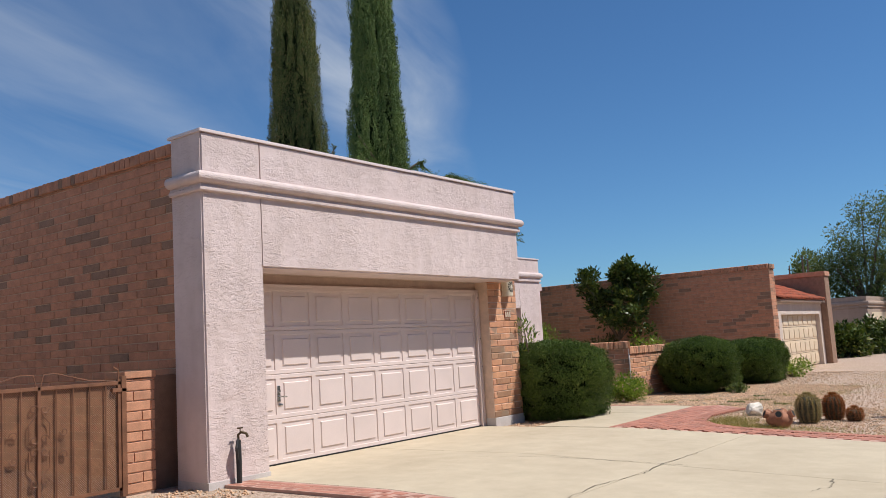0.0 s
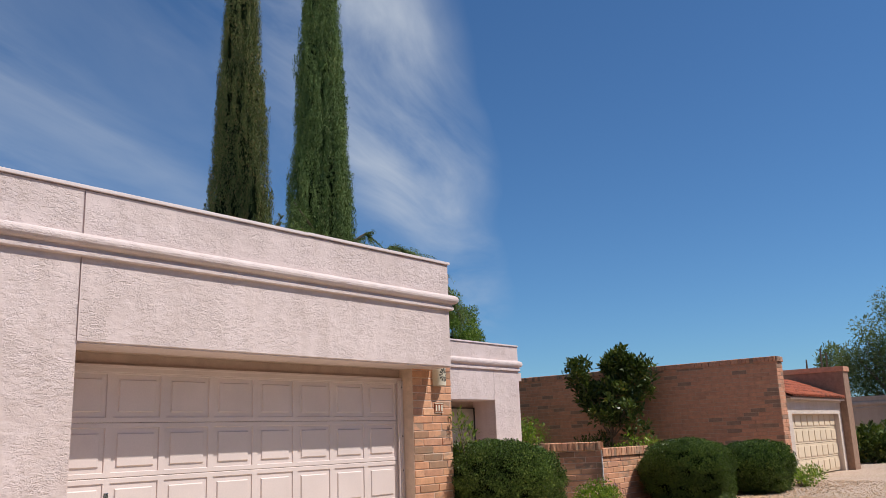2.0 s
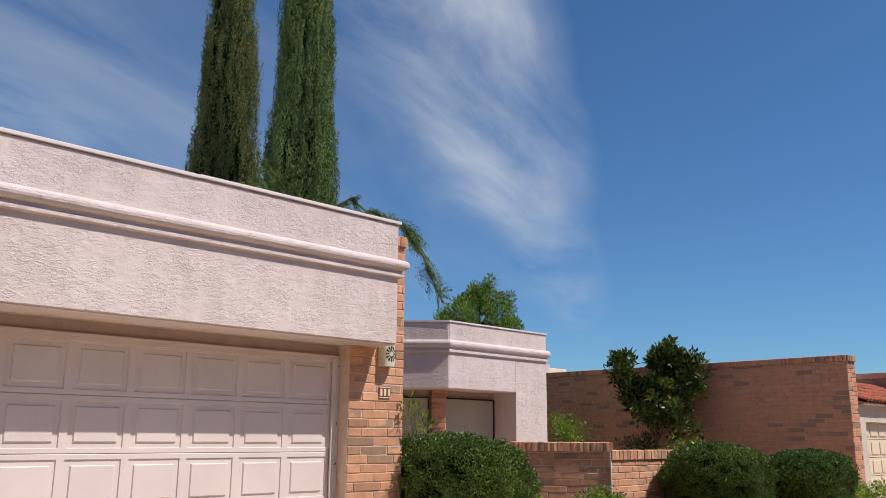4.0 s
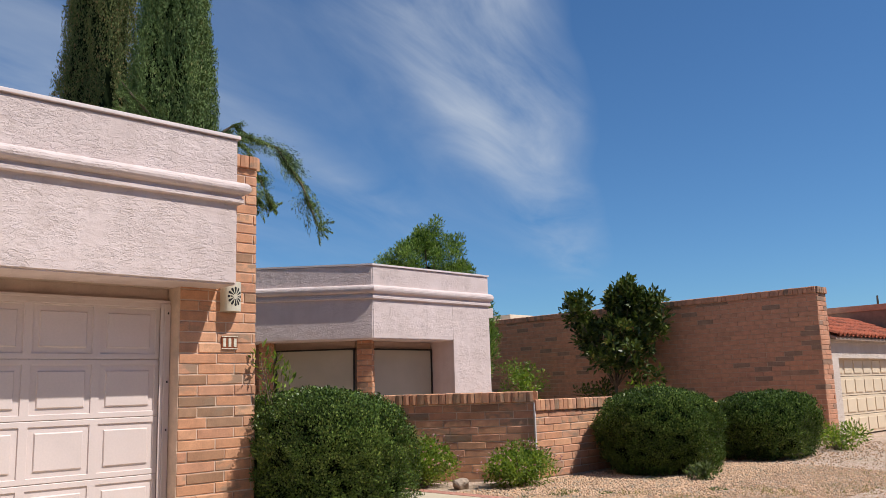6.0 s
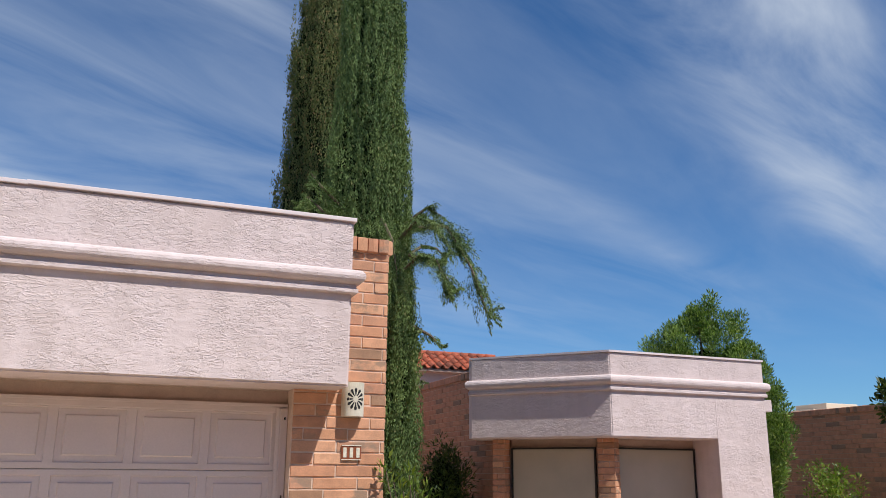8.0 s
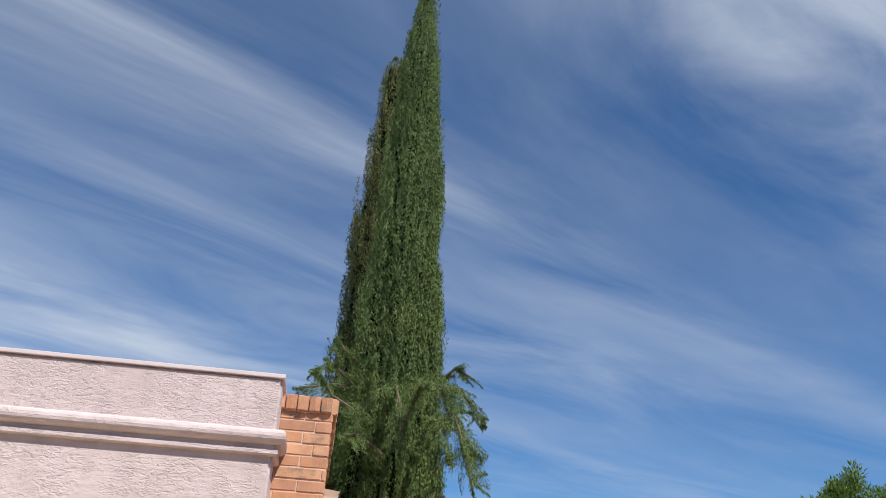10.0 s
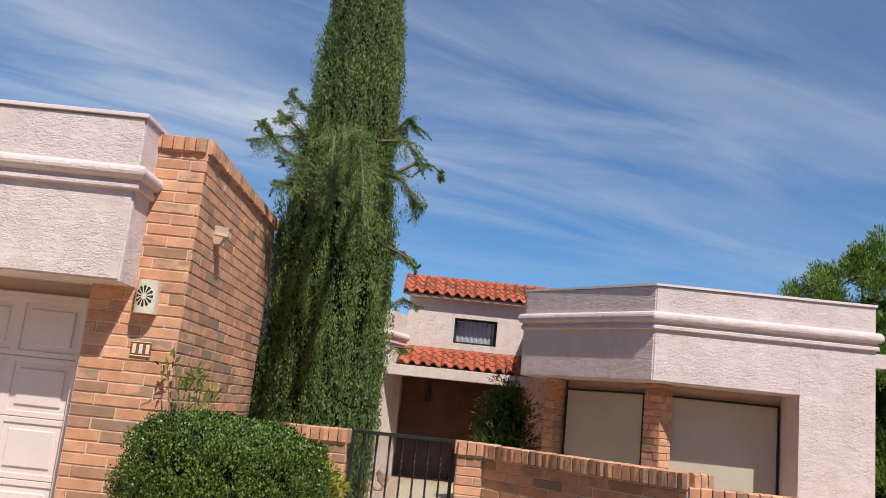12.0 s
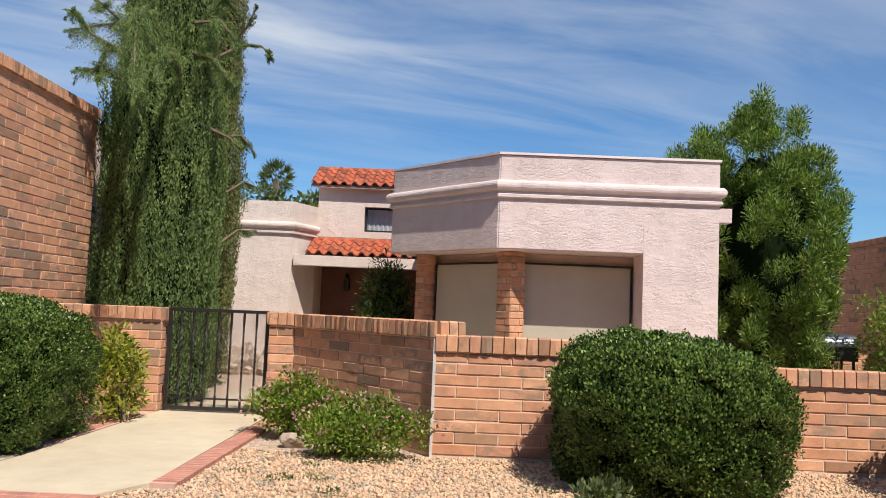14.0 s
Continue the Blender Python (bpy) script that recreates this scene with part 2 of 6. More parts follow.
def brick_material(name, per_island=False, shift=(1, 1, 1), scale=1.0, calm=0.0, darks=0.0):
    m, nt, bsdf, pos = blank(name)
    if per_island:
        rnd = node(nt, "ShaderNodeNewGeometry").outputs["Random Per Island"]
    else:
        rnd = node(nt, "ShaderNodeObjectInfo").outputs["Random"]
    t = lambda r, g, b: (r * shift[0], g * shift[1], b * shift[2])
    body = ramp(nt, rnd, [(0.0, t(0.43, 0.19, 0.105)), (0.16, t(0.50, 0.235, 0.13)), (0.34, t(0.46, 0.205, 0.115)), (0.5, t(0.55, 0.275, 0.16)), (0.66, t(0.42, 0.185, 0.11)),
                          (0.8, t(0.48, 0.23, 0.14)), (0.845, t(0.32, 0.155, 0.088)), (0.93, t(0.24, 0.128, 0.076)), (1.0, t(0.36, 0.19, 0.115))])
    body = mixed(nt, calm, body, t(0.45, 0.205, 0.12))
    if darks:
        burnt = ramp(nt, math_node(nt, "FRACT", math_node(nt, "MULTIPLY", rnd, 13.7)), [(0.99 - darks, 0.0), (1.0 - darks, 0.85)])
        body = mixed(nt, burnt, body, t(0.22, 0.135, 0.09))
    cloud = noise_of(nt, pos, 7.0 * scale, 5.0, 0.6)
    fire = noise_of(nt, pos, 2.3 * scale, 4.0, 0.6, 0.4)
    grain = noise_of(nt, pos, 90.0, 4.0, 0.65)
    body = mixed(nt, 1.0, body, ramp(nt, cloud, [(0.3, (0.80, 0.79, 0.78)), (0.62, (1.08, 1.06, 1.04))]), "MULTIPLY")
    # kiln smears: some blocks are dark at one end or along an edge
    picked = ramp(nt, math_node(nt, "FRACT", math_node(nt, "MULTIPLY", rnd, 7.31)), [(0.58, 0.0), (0.66, 1.0 - calm)])
    smear = noise_of(nt, node(nt, "ShaderNodeMapping", Vector=pos, Scale=(1.0, 1.0, 2.0)).outputs[0], 4.6 * scale, 4.0, 0.6, 0.3)
    body = mixed(nt, math_node(nt, "MULTIPLY", picked, ramp(nt, smear, [(0.47, 0.0), (0.6, 0.75)])), body, t(0.22, 0.145, 0.10))
    body = mixed(nt, ramp(nt, fire, [(0.6, 0.0), (0.72, 0.25)]), body, t(0.25, 0.15, 0.10))
    body = mixed(nt, 1.0, body, ramp(nt, grain, [(0.3, 0.86), (0.7, 1.1)]), "MULTIPLY")
    nt.links.new(body, bsdf.inputs["Base Color"])
    bsdf.inputs["Roughness"].default_value = 0.9
    n1 = bumped(nt, bsdf, cloud, 0.35, 0.012)
    bumped(nt, bsdf, grain, 0.4, 0.004, n1)
    return m


def leaf_material(name, dark, light, dry=None, share=0.06, gloss=0.45, through_light=0.35):
    m, nt, bsdf, pos = blank(name)
    rnd = node(nt, "ShaderNodeNewGeometry").outputs["Random Per Island"]
    stops = [(0.0, dark), (0.75, light)]
    if dry:
        stops = [(0.0, dark), (0.9 - share, light), (1.0 - share, light), (1.0, dry)]
    body = ramp(nt, rnd, stops)
    body = mixed(nt, 1.0, body, ramp(nt, noise_of(nt, pos, 1.6, 3.0), [(0.3, (0.72, 0.76, 0.7)), (0.7, (1.18, 1.14, 1.0))]), "MULTIPLY")
    nt.links.new(body, bsdf.inputs["Base Color"])
    bsdf.inputs["Roughness"].default_value = gloss
    bsdf.inputs["Specular IOR Level"].default_value = 0.2
    glow = node(nt, "ShaderNodeBsdfTranslucent", Color=mixed(nt, 1.0, body, (1.5, 1.7, 0.7), "MULTIPLY"))
    mix = node(nt, "ShaderNodeMixShader", Fac=through_light)
    nt.links.new(bsdf.outputs[0], mix.inputs[1])
    nt.links.new(glow.outputs[0], mix.inputs[2])
    nt.links.new(mix.outputs[0], nt.nodes["Material Output"].inputs[0])
    return m


def gravel_material(name):
    m, nt, bsdf, pos = blank(name)
    cell = node(nt, "ShaderNodeTexVoronoi", Vector=pos, Scale=34.0)
    tone = node(nt, "ShaderNodeSeparateXYZ", Vector=cell.outputs["Color"]).outputs[0]
    body = ramp(nt, tone, [(0.0, (0.33, 0.22, 0.155)), (0.3, (0.45, 0.32, 0.24)), (0.6, (0.52, 0.38, 0.29)), (0.85, (0.58, 0.46, 0.37)), (1.0, (0.41, 0.25, 0.18))])
    dirt, weed = noise_of(nt, pos, 0.8, 6.0, 0.6), noise_of(nt, pos, 1.7, 5.0, 0.65)
    body = mixed(nt, ramp(nt, dirt, [(0.48, 0.0), (0.7, 0.75)]), body, (0.40, 0.30, 0.2))
    body = mixed(nt, ramp(nt, weed, [(0.62, 0.0), (0.74, 0.5)]), body, (0.27, 0.235, 0.11))
    nt.links.new(body, bsdf.inputs["Base Color"])
    bsdf.inputs["Roughness"].default_value = 0.95
    bumped(nt, bsdf, math_node(nt, "SUBTRACT", 1.0, cell.outputs["Distance"]), 0.9, 0.02)
    return m


def concrete_material(name, colour):
    m, nt, bsdf, pos = blank(name)
    wide, mid, fine = noise_of(nt, pos, 0.55, 6.0, 0.6), noise_of(nt, pos, 3.5, 6.0, 0.65), noise_of(nt, pos, 110.0, 3.0)
    tone = mixed(nt, 1.0, ramp(nt, wide, [(0.3, (0.88, 0.86, 0.83)), (0.7, (1.05, 1.05, 1.04))]), ramp(nt, mid, [(0.3, (0.9, 0.89, 0.87)), (0.65, (1.03, 1.03, 1.02))]), "MULTIPLY")
    tone = mixed(nt, 1.0, tone, ramp(nt, fine, [(0.3, 0.93), (0.7, 1.05)]), "MULTIPLY")
    spot = noise_of(nt, pos, 1.4, 3.0, 0.5, 0.6)
    tone = mixed(nt, ramp(nt, spot, [(0.70, 0.0), (0.78, 0.35)]), tone, (0.55, 0.5, 0.45))
    nt.links.new(mixed(nt, 1.0, colour, tone, "MULTIPLY"), bsdf.inputs["Base Color"])
    bsdf.inputs["Roughness"].default_value = 0.86
    bumped(nt, bsdf, fine, 0.25, 0.003)
    return m


STUCCO = stucco_material("pink_stucco", (0.70, 0.575, 0.55))
STUCCO_FAR = stucco_material("pale_stucco", (0.66, 0.56, 0.50))
FAR_WALL = stucco_material("tan_stucco", (0.42, 0.31, 0.25))
TRIM = plain("painted_trim", (0.66, 0.54, 0.51), 0.55, 0.06, 3.0)
COPING = plain("painted_coping_metal", (0.74, 0.63, 0.61), 0.45, 0.05, 2.0)
DOOR_PAINT = plain("cream_door_paint", (0.69, 0.575, 0.545), 0.5, 0.05, 1.5, 0.0, 0.08, 60.0)
DOOR_CREAM = plain("yellow_cream_door_paint", (0.72, 0.58, 0.42), 0.55, 0.05, 1.5)
# tans darker than the stucco, with the shade under overhangs toned in
SOFFIT = plain("shaded_tan_soffit", (0.36, 0.26, 0.2), 0.8, 0.1)
HEADER = plain("shaded_tan_header", (0.5, 0.37, 0.3), 0.8, 0.1)
BRICK = brick_material("adobe_brick", False, (1.23, 1.35, 1.37))
# BRICK_CALM and BRICK_REST: calmer, darker copies of BRICK with shade in the colour
BRICK_CALM = brick_material("shaded_adobe_brick", False, (1.08, 1.14, 1.2), 1.0, 0.72, 0.13)
BRICK_PALE = brick_material("pale_adobe_brick", False, (1.22, 1.35, 1.42), 1.0, 0.85)
BRICK_REST = brick_material("shaded_adobe_brick_rest", True, (1.08, 1.14, 1.2), 1.0, 0.72, 0.1)
BRICK_FAR = brick_material("adobe_brick_far", True, (1.24, 1.32, 1.38), 1.0, 0.72, 0.09)
PAVER = brick_material("red_paver", False, (0.95, 0.88, 1.05), 1.0, 0.55)
MORTAR = plain("tan_mortar", (0.63, 0.46, 0.35), 0.95, 0.12, 8.0, 0.0, 0.4, 90.0)
# darker copy of MORTAR, toned for the walls in shade
MORTAR_SHADED = plain("shaded_mortar", (0.5, 0.335, 0.235), 0.95, 0.12, 8.0, 0.0, 0.4, 90.0)
PLINTH = plain("painted_plinth", (0.55, 0.50, 0.48), 0.85, 0.15, 5.0)
CONCRETE = concrete_material("concrete", (0.54, 0.455, 0.335))
JOINT = plain("joint_dirt", (0.10, 0.08, 0.06), 0.95)
GRAVEL = gravel_material("gravel")
ASPHALT = plain("asphalt", (0.075, 0.07, 0.068), 0.92, 0.2, 2.0, 0.0, 0.5, 80.0)
TILE = brick_material("clay_roof_tile", False, (0.82, 0.43, 0.35))
IRON = plain("black_iron", (0.018, 0.016, 0.015), 0.45, 0.2, 9.0)
RUST = plain("brown_painted_iron", (0.2, 0.088, 0.046), 0.6, 0.25, 7.0)
MESH_TAN = plain("tan_expanded_metal", (0.27, 0.13, 0.066), 0.6, 0.25, 7.0)
BLACK_WRAP = plain("black_pipe_wrap", (0.02, 0.02, 0.021), 0.55, 0.3, 20.0, 0.0, 0.8, 60.0)
BRASS = plain("dull_brass", (0.1, 0.07, 0.04), 0.5, 0.2, 20.0, 0.8)
CHROME = plain("worn_chrome", (0.5, 0.5, 0.5), 0.25, 0.1, 20.0, 1.0)
CERAMIC = plain("cream_ceramic", (0.62, 0.56, 0.44), 0.45, 0.1, 12.0)
DARK = plain("dark_void", (0.012, 0.011, 0.01), 0.8)
PLATE_RED = plain("glazed_brown_tile", (0.27, 0.085, 0.04), 0.3, 0.15, 30.0)
PLATE_WHITE = plain("glazed_cream", (0.7, 0.63, 0.5), 0.3, 0.08, 30.0)
BARK = plain("grey_brown_bark", (0.16, 0.115, 0.08), 0.95, 0.3, 12.0, 0.0, 1.0, 40.0)
WOOD_DARK = plain("stained_wood", (0.12, 0.045, 0.025), 0.5, 0.25, 3.0)
SHADE = plain("beige_roller_shade", (0.45, 0.4, 0.31), 0.8, 0.06, 2.0)
ROCK = plain("white_quartz_rock", (0.68, 0.62, 0.54), 0.85, 0.25, 9.0, 0.0, 1.0, 40.0)
ROCK_TAN = plain("tan_rock", (0.38, 0.29, 0.22), 0.9, 0.25, 6.0, 0.0, 1.0, 40.0)
CLAY = plain("terracotta", (0.36, 0.16, 0.09), 0.8, 0.2, 10.0)
ROOFING = plain("white_roof_coating", (0.6, 0.58, 0.54), 0.9, 0.12, 1.0)
STEEL = plain("brushed_steel", (0.17, 0.175, 0.19), 0.5, 0.1, 30.0, 1.0)
CURTAIN = plain("grey_curtain", (0.35, 0.36, 0.38), 0.9, 0.1)
HEDGE_LEAF = leaf_material("clipped_hedge_leaf", (0.014, 0.032, 0.007), (0.098, 0.162, 0.035), (0.25, 0.32, 0.085), 0.24, 0.34, 0.05)
# plain dark green for the unseen slabs that block sky light and bounce
LIGHT_BLOCK = plain("light_block_green", (0.05, 0.075, 0.025), 0.9, 0.3, 3.0, 0.0, 0.8, 30.0)
# near-black core colours put the shade of foliage gaps into the material
HEDGE_GAP_SHADE = plain("hedge_gap_shade", (0.008, 0.013, 0.005), 0.95, 0.3, 20.0)
CYPRESS_LEAF = leaf_material("cypress_spray", (0.095, 0.145, 0.05), (0.168, 0.238, 0.082), (0.28, 0.27, 0.13), 0.05, 0.7, 0.06)
CYPRESS_DRY = leaf_material("dull_cypress_spray", (0.085, 0.11, 0.04), (0.155, 0.18, 0.065), (0.29, 0.2, 0.1), 0.22, 0.7, 0.06)
CYPRESS_GAP_SHADE = plain("cypress_gap_shade", (0.014, 0.021, 0.009), 0.95, 0.35, 6.0)
# no sheen, so the painted gap shade stays near black
for gap_shade in (HEDGE_GAP_SHADE, CYPRESS_GAP_SHADE):
    gap_shade.node_tree.nodes["Principled BSDF"].inputs["Specular IOR Level"].default_value = 0.0
YEW_LEAF = leaf_material("podocarpus_leaf", (0.04, 0.075, 0.018), (0.18, 0.27, 0.068), (0.34, 0.4, 0.12), 0.2, 0.4, 0.25)
GLOSSY_LEAF = leaf_material("glossy_leaf", (0.022, 0.04, 0.012), (0.11, 0.145, 0.036), (0.24, 0.21, 0.07), 0.1, 0.36, 0.12)
# darkened leaf for the courtyard bush: its shade is in the colour
SHADE_LEAF = leaf_material("shaded_feathery_leaf", (0.02, 0.036, 0.01), (0.085, 0.13, 0.03), (0.2, 0.25, 0.06), 0.12, 0.45, 0.12)
FRESH_LEAF = leaf_material("fresh_leaf", (0.07, 0.12, 0.022), (0.24, 0.31, 0.065), (0.38, 0.37, 0.09), 0.1, 0.45)
GOLD_LEAF = leaf_material("yellow_green_leaf", (0.09, 0.115, 0.016), (0.29, 0.31, 0.05), (0.42, 0.38, 0.09), 0.1, 0.45)
FLOWER = leaf_material("pink_flower", (0.45, 0.2, 0.25), (0.6, 0.36, 0.42), None, 0, 0.6, 0.2)
FAR_LEAF = leaf_material("far_leaf", (0.06, 0.08, 0.04), (0.15, 0.18, 0.09), (0.15, 0.15, 0.075), 0.1, 0.55)
DRY_GRASS = leaf_material("dry_grass", (0.22, 0.17, 0.08), (0.36, 0.29, 0.15), (0.16, 0.17, 0.06), 0.25, 0.8)
SPINE = leaf_material("cactus_spine", (0.3, 0.22, 0.15), (0.6, 0.52, 0.4), None, 0, 0.5, 0.2)
SPINE_TAN = leaf_material("tan_cactus_spine", (0.24, 0.165, 0.1), (0.5, 0.4, 0.27), None, 0, 0.5, 0.2)
SPINE_RED = leaf_material("red_cactus_spine", (0.22, 0.07, 0.035), (0.4, 0.16, 0.08), None, 0, 0.5, 0.2)
CACTUS_SKIN = plain("cactus_skin", (0.085, 0.085, 0.05), 0.7, 0.25, 12.0)
STONES = brick_material("gravel_stone", True, (1.27, 1.78, 1.98))
PAVER_SAND = plain("red_paver_sand", (0.5, 0.3, 0.235), 0.95)


# ---- ground, drive, paths, road ----
G = 0.25  # level of the house pads


def gz(x):
    """Height of the paved surfaces: level by the houses, falling to the road."""
    return G if x < -5.5 else max(0.0, G - 0.042 * (x + 5.5))


def build_ground():
    xs = [-400, -150, -60, -30, -20, -12, -8, -5.5, -4, -2.5, -1, 0.45, 6, 20, 60, 150, 400]
    ys = [-400, -120, -40, -12, 0, 6, 10, 14, 18, 22, 26, 32, 40, 60, 120, 400]
    bm = bmesh.new()
    rows = [[bm.verts.new((x, y, (gz(x) - 0.03) if x < 0.4 else -0.04)) for x in xs] for y in ys]
    for a, b in zip(rows, rows[1:]):
        for i in range(len(xs) - 1):
            bm.faces.new((a[i], a[i + 1], b[i + 1], b[i]))
    ob = part("ground", bm, GRAVEL)
    return tagged(ob, "pinkish tan gravel yard with dry weedy patches", "ground", kind="structure")


def slab(name, outlines, material, label, category, thick=0.06, up=0.0):
    bm = bmesh.new()
    for poly in outlines:
        prism(bm, poly, up - thick, up, lambda x, y: gz(x))
    ob = part(name, bm, material)
    return tagged(ob, label, category, kind="structure")


build_ground()
EDGE = 11.22  # side of the drive towards the front walk
J = 0.004
drive_x = [-8.12, -3.82, -0.22]
drive_y = [5.95, 8.47, EDGE]
slabs = []
for x0, x1 in zip(drive_x, drive_x[1:]):
    for y0, y1 in zip(drive_y, drive_y[1:]):
        xa, xb = x0 + J, x1 - J
        xm = -5.5
        pts = [(xa, y0 + J), (xb, y0 + J), (xb, y1 - J), (xa, y1 - J)]
        if xa < xm < xb:
            pts = [(xa, y0 + J), (xm, y0 + J), (xb, y0 + J), (xb, y1 - J), (xm, y1 - J), (xa, y1 - J)]
        slabs.append(pts)
drive = slab("driveway", [[(-8.12, 5.95), (-5.5, 5.95), (-0.22, 5.95), (-0.22, EDGE + 0.02), (-5.5, EDGE + 0.02), (-8.12, EDGE + 0.02)]], JOINT, "pale tan concrete driveway with open control joints", "driveway", 0.05, -0.012)
for pts in slabs:
    bm = bmesh.new()
    prism(bm, pts, -0.06, 0.0, lambda x, y: gz(x))
    part("concrete_slab", bm, CONCRETE, drive)


def drive_crack(points, wide, seed):
    """A wandering open crack in the concrete, a shallow dark strip."""
    rnd = random.Random(seed)
    path = []
    for (xa, ya), (xb, yb) in zip(points, points[1:]):
        for i in range(9):
            f = i / 9
            path.append((xa + (xb - xa) * f + rnd.uniform(-0.02, 0.02), ya + (yb - ya) * f + rnd.uniform(-0.02, 0.02)))
    bm = bmesh.new()
    last = None
    for i, (x, y) in enumerate(path):
        w = wide * rnd.uniform(0.25, 1.0) * math.sin(math.pi * (i + 0.5) / len(path)) ** 0.4
        pair = [bm.verts.new((x - w, y - w, gz(x) + 0.003)), bm.verts.new((x + w, y + w, gz(x) + 0.003))]
        if last:
            bm.faces.new((last[0], pair[0], pair[1], last[1]))
        last = pair
    part("crack", bm, JOINT, drive)


drive_crack([(-3.82, 6.3), (-3.9, 7.05), (-3.78, 7.9), (-3.86, 8.5), (-3.78, 9.7)], 0.009, 3)
drive_crack([(-5.95, 8.1), (-4.83, 8.42), (-4.1, 8.5), (-3.5, 8.55)], 0.008, 4)
drive_crack([(-2.14, 8.44), (-2.05, 8.1), (-2.16, 7.7)], 0.007, 5)
WALK_A = [(-7.1, 11.26), (-5.86, 11.26), (-5.9, 13.36), (-7.1, 13.48)]
WALK_B = [(-7.1, 13.5), (-5.9, 13.38), (-5.86, 14.62), (-6.3, 14.84), (-10.6, 14.80), (-10.6, 13.5)]
WALK_C = [(-10.62, 13.72), (-10.62, 14.8), (-19.5, 15.3), (-19.5, 14.0)]
slab("front_walk", [WALK_A, WALK_B, WALK_C], CONCRETE, "pale concrete front walk leading to the iron gate", "walkway", 0.06, 0.002)
slab("road", [[(-0.2, -120), (7.5, -120), (7.5, 19), (-0.2, 19)], [(-0.2, 19.02), (7.5, 19.02), (-2.0, 120), (-9.6, 120), (-4.4, 44)]], ASPHALT, "grey asphalt street beside the front yards", "road", 0.05, 0.012)


# ---- bricks ----
def brick_mesh(name, material, seed, chamfer=0.012):
    """A worn block one unit long, deep and high, its face at y = 0 looking towards -y."""
    rnd = random.Random(seed)
    bm = bmesh.new()
    c = chamfer
    wob = lambda s: rnd.uniform(-s, s)
    back = [bm.verts.new((x, 1.0, z)) for x, z in ((0, 0), (1, 0), (1, 1), (0, 1))]
    rim = [bm.verts.new((x, 0.10, z + wob(0.02))) for x, z in ((0, 0), (1, 0), (1, 1), (0, 1))]
    face = [bm.verts.new((x, wob(0.03), z + wob(0.015))) for x, z in ((c, 0.07), (1 - c, 0.07), (1 - c, 0.93), (c, 0.93))]
    mid = [bm.verts.new((0.5 + wob(0.1), -0.02 + wob(0.03), z)) for z in (0.06, 0.94)]
    for i in range(4):
        j = (i + 1) % 4
        bm.faces.new((back[i], back[j], rim[j], rim[i]))
    bm.faces.new((rim[0], rim[1], face[1], mid[0], face[0]))
    bm.faces.new((rim[1], rim[2], face[2], face[1]))
    bm.faces.new((rim[2], rim[3], face[3], mid[1], face[2]))
    bm.faces.new((rim[3], rim[0], face[0], face[3]))
    bm.faces.new((face[0], mid[0], mid[1], face[3]))
    bm.faces.new((mid[0], face[1], face[2], mid[1]))
    return mesh_of(name, bm, material)


def brick_set(material, tag):
    return [brick_mesh("brick_" + tag, material, 11 + k) for k in range(6)]


BRICKS = brick_set(BRICK, "wall")
CAPS = brick_set(BRICK, "cap")
CALM_BRICKS = brick_set(BRICK_CALM, "calm")
PIER_BRICKS = brick_set(BRICK_PALE, "pier")
PAVERS = brick_set(PAVER, "paver")
COURSE, LONG, GAP = 0.1045, 0.405, 0.011


def lay(rows, start, u, out, length, z0, z1, rnd, course=COURSE, long=LONG, depth=0.06, gap=GAP, soldier=False):
    """Poses of the blocks of one wall face: running bond, or upright ones for a cap."""
    u, out = Vector(u).normalized(), Vector(out).normalized()
    z, k = z0, 0
    while z < z1 - 0.02:
        h = min(course, z1 - z)
        s = 0.0 if k % 2 == 0 else -long / 2
        if not soldier:
            s -= rnd.choice((0.0, 0.0, 0.0, long / 4))
        while s < length - 0.01:
            a, b = max(s, 0.0), min(s + long, length)
            if b - a > 0.035:
                proud = rnd.uniform(-0.006, 0.001)
                origin = Vector(start) + u * (a + gap / 2) - out * proud
                m = Matrix.Identity(4)
                m.col[0][:3], m.col[1][:3], m.col[2][:3] = u * (b - a - gap), -out * depth, Vector((0, 0, h - gap))
                m.col[3][:3] = (origin.x, origin.y, z + gap / 2 + rnd.uniform(-0.002, 0.002))
                rows.append(m)
            s += long
        z += course
        k += 1
    return rows


def place_bricks(rows, parent, rnd, meshes, name="brick"):
    for m in rows:
        ob = new(name, rnd.choice(meshes))
        under(ob, parent)
        ob.matrix_basis = m
    return rows


def joined_bricks(rows, parent, rnd, meshes, material, name="brickwork"):
    """The blocks past the nearest, as one mesh."""
    verts, faces, n = [], [], 0
    for m in rows:
        me = rnd.choice(meshes)
        co = np.empty(len(me.vertices) * 3)
        me.vertices.foreach_get("co", co)
        a = np.array(m)
        verts.append(co.reshape(-1, 3) @ a[:3, :3].T + a[:3, 3])
        faces += [[i + n for i in p.vertices] for p in me.polygons]
        n += len(me.vertices)
    me = bpy.data.meshes.new(name)
    me.from_pydata(np.concatenate(verts).tolist(), [], faces)
    me.materials.append(material)
    return part(name, me, None, parent, kind="stuff")


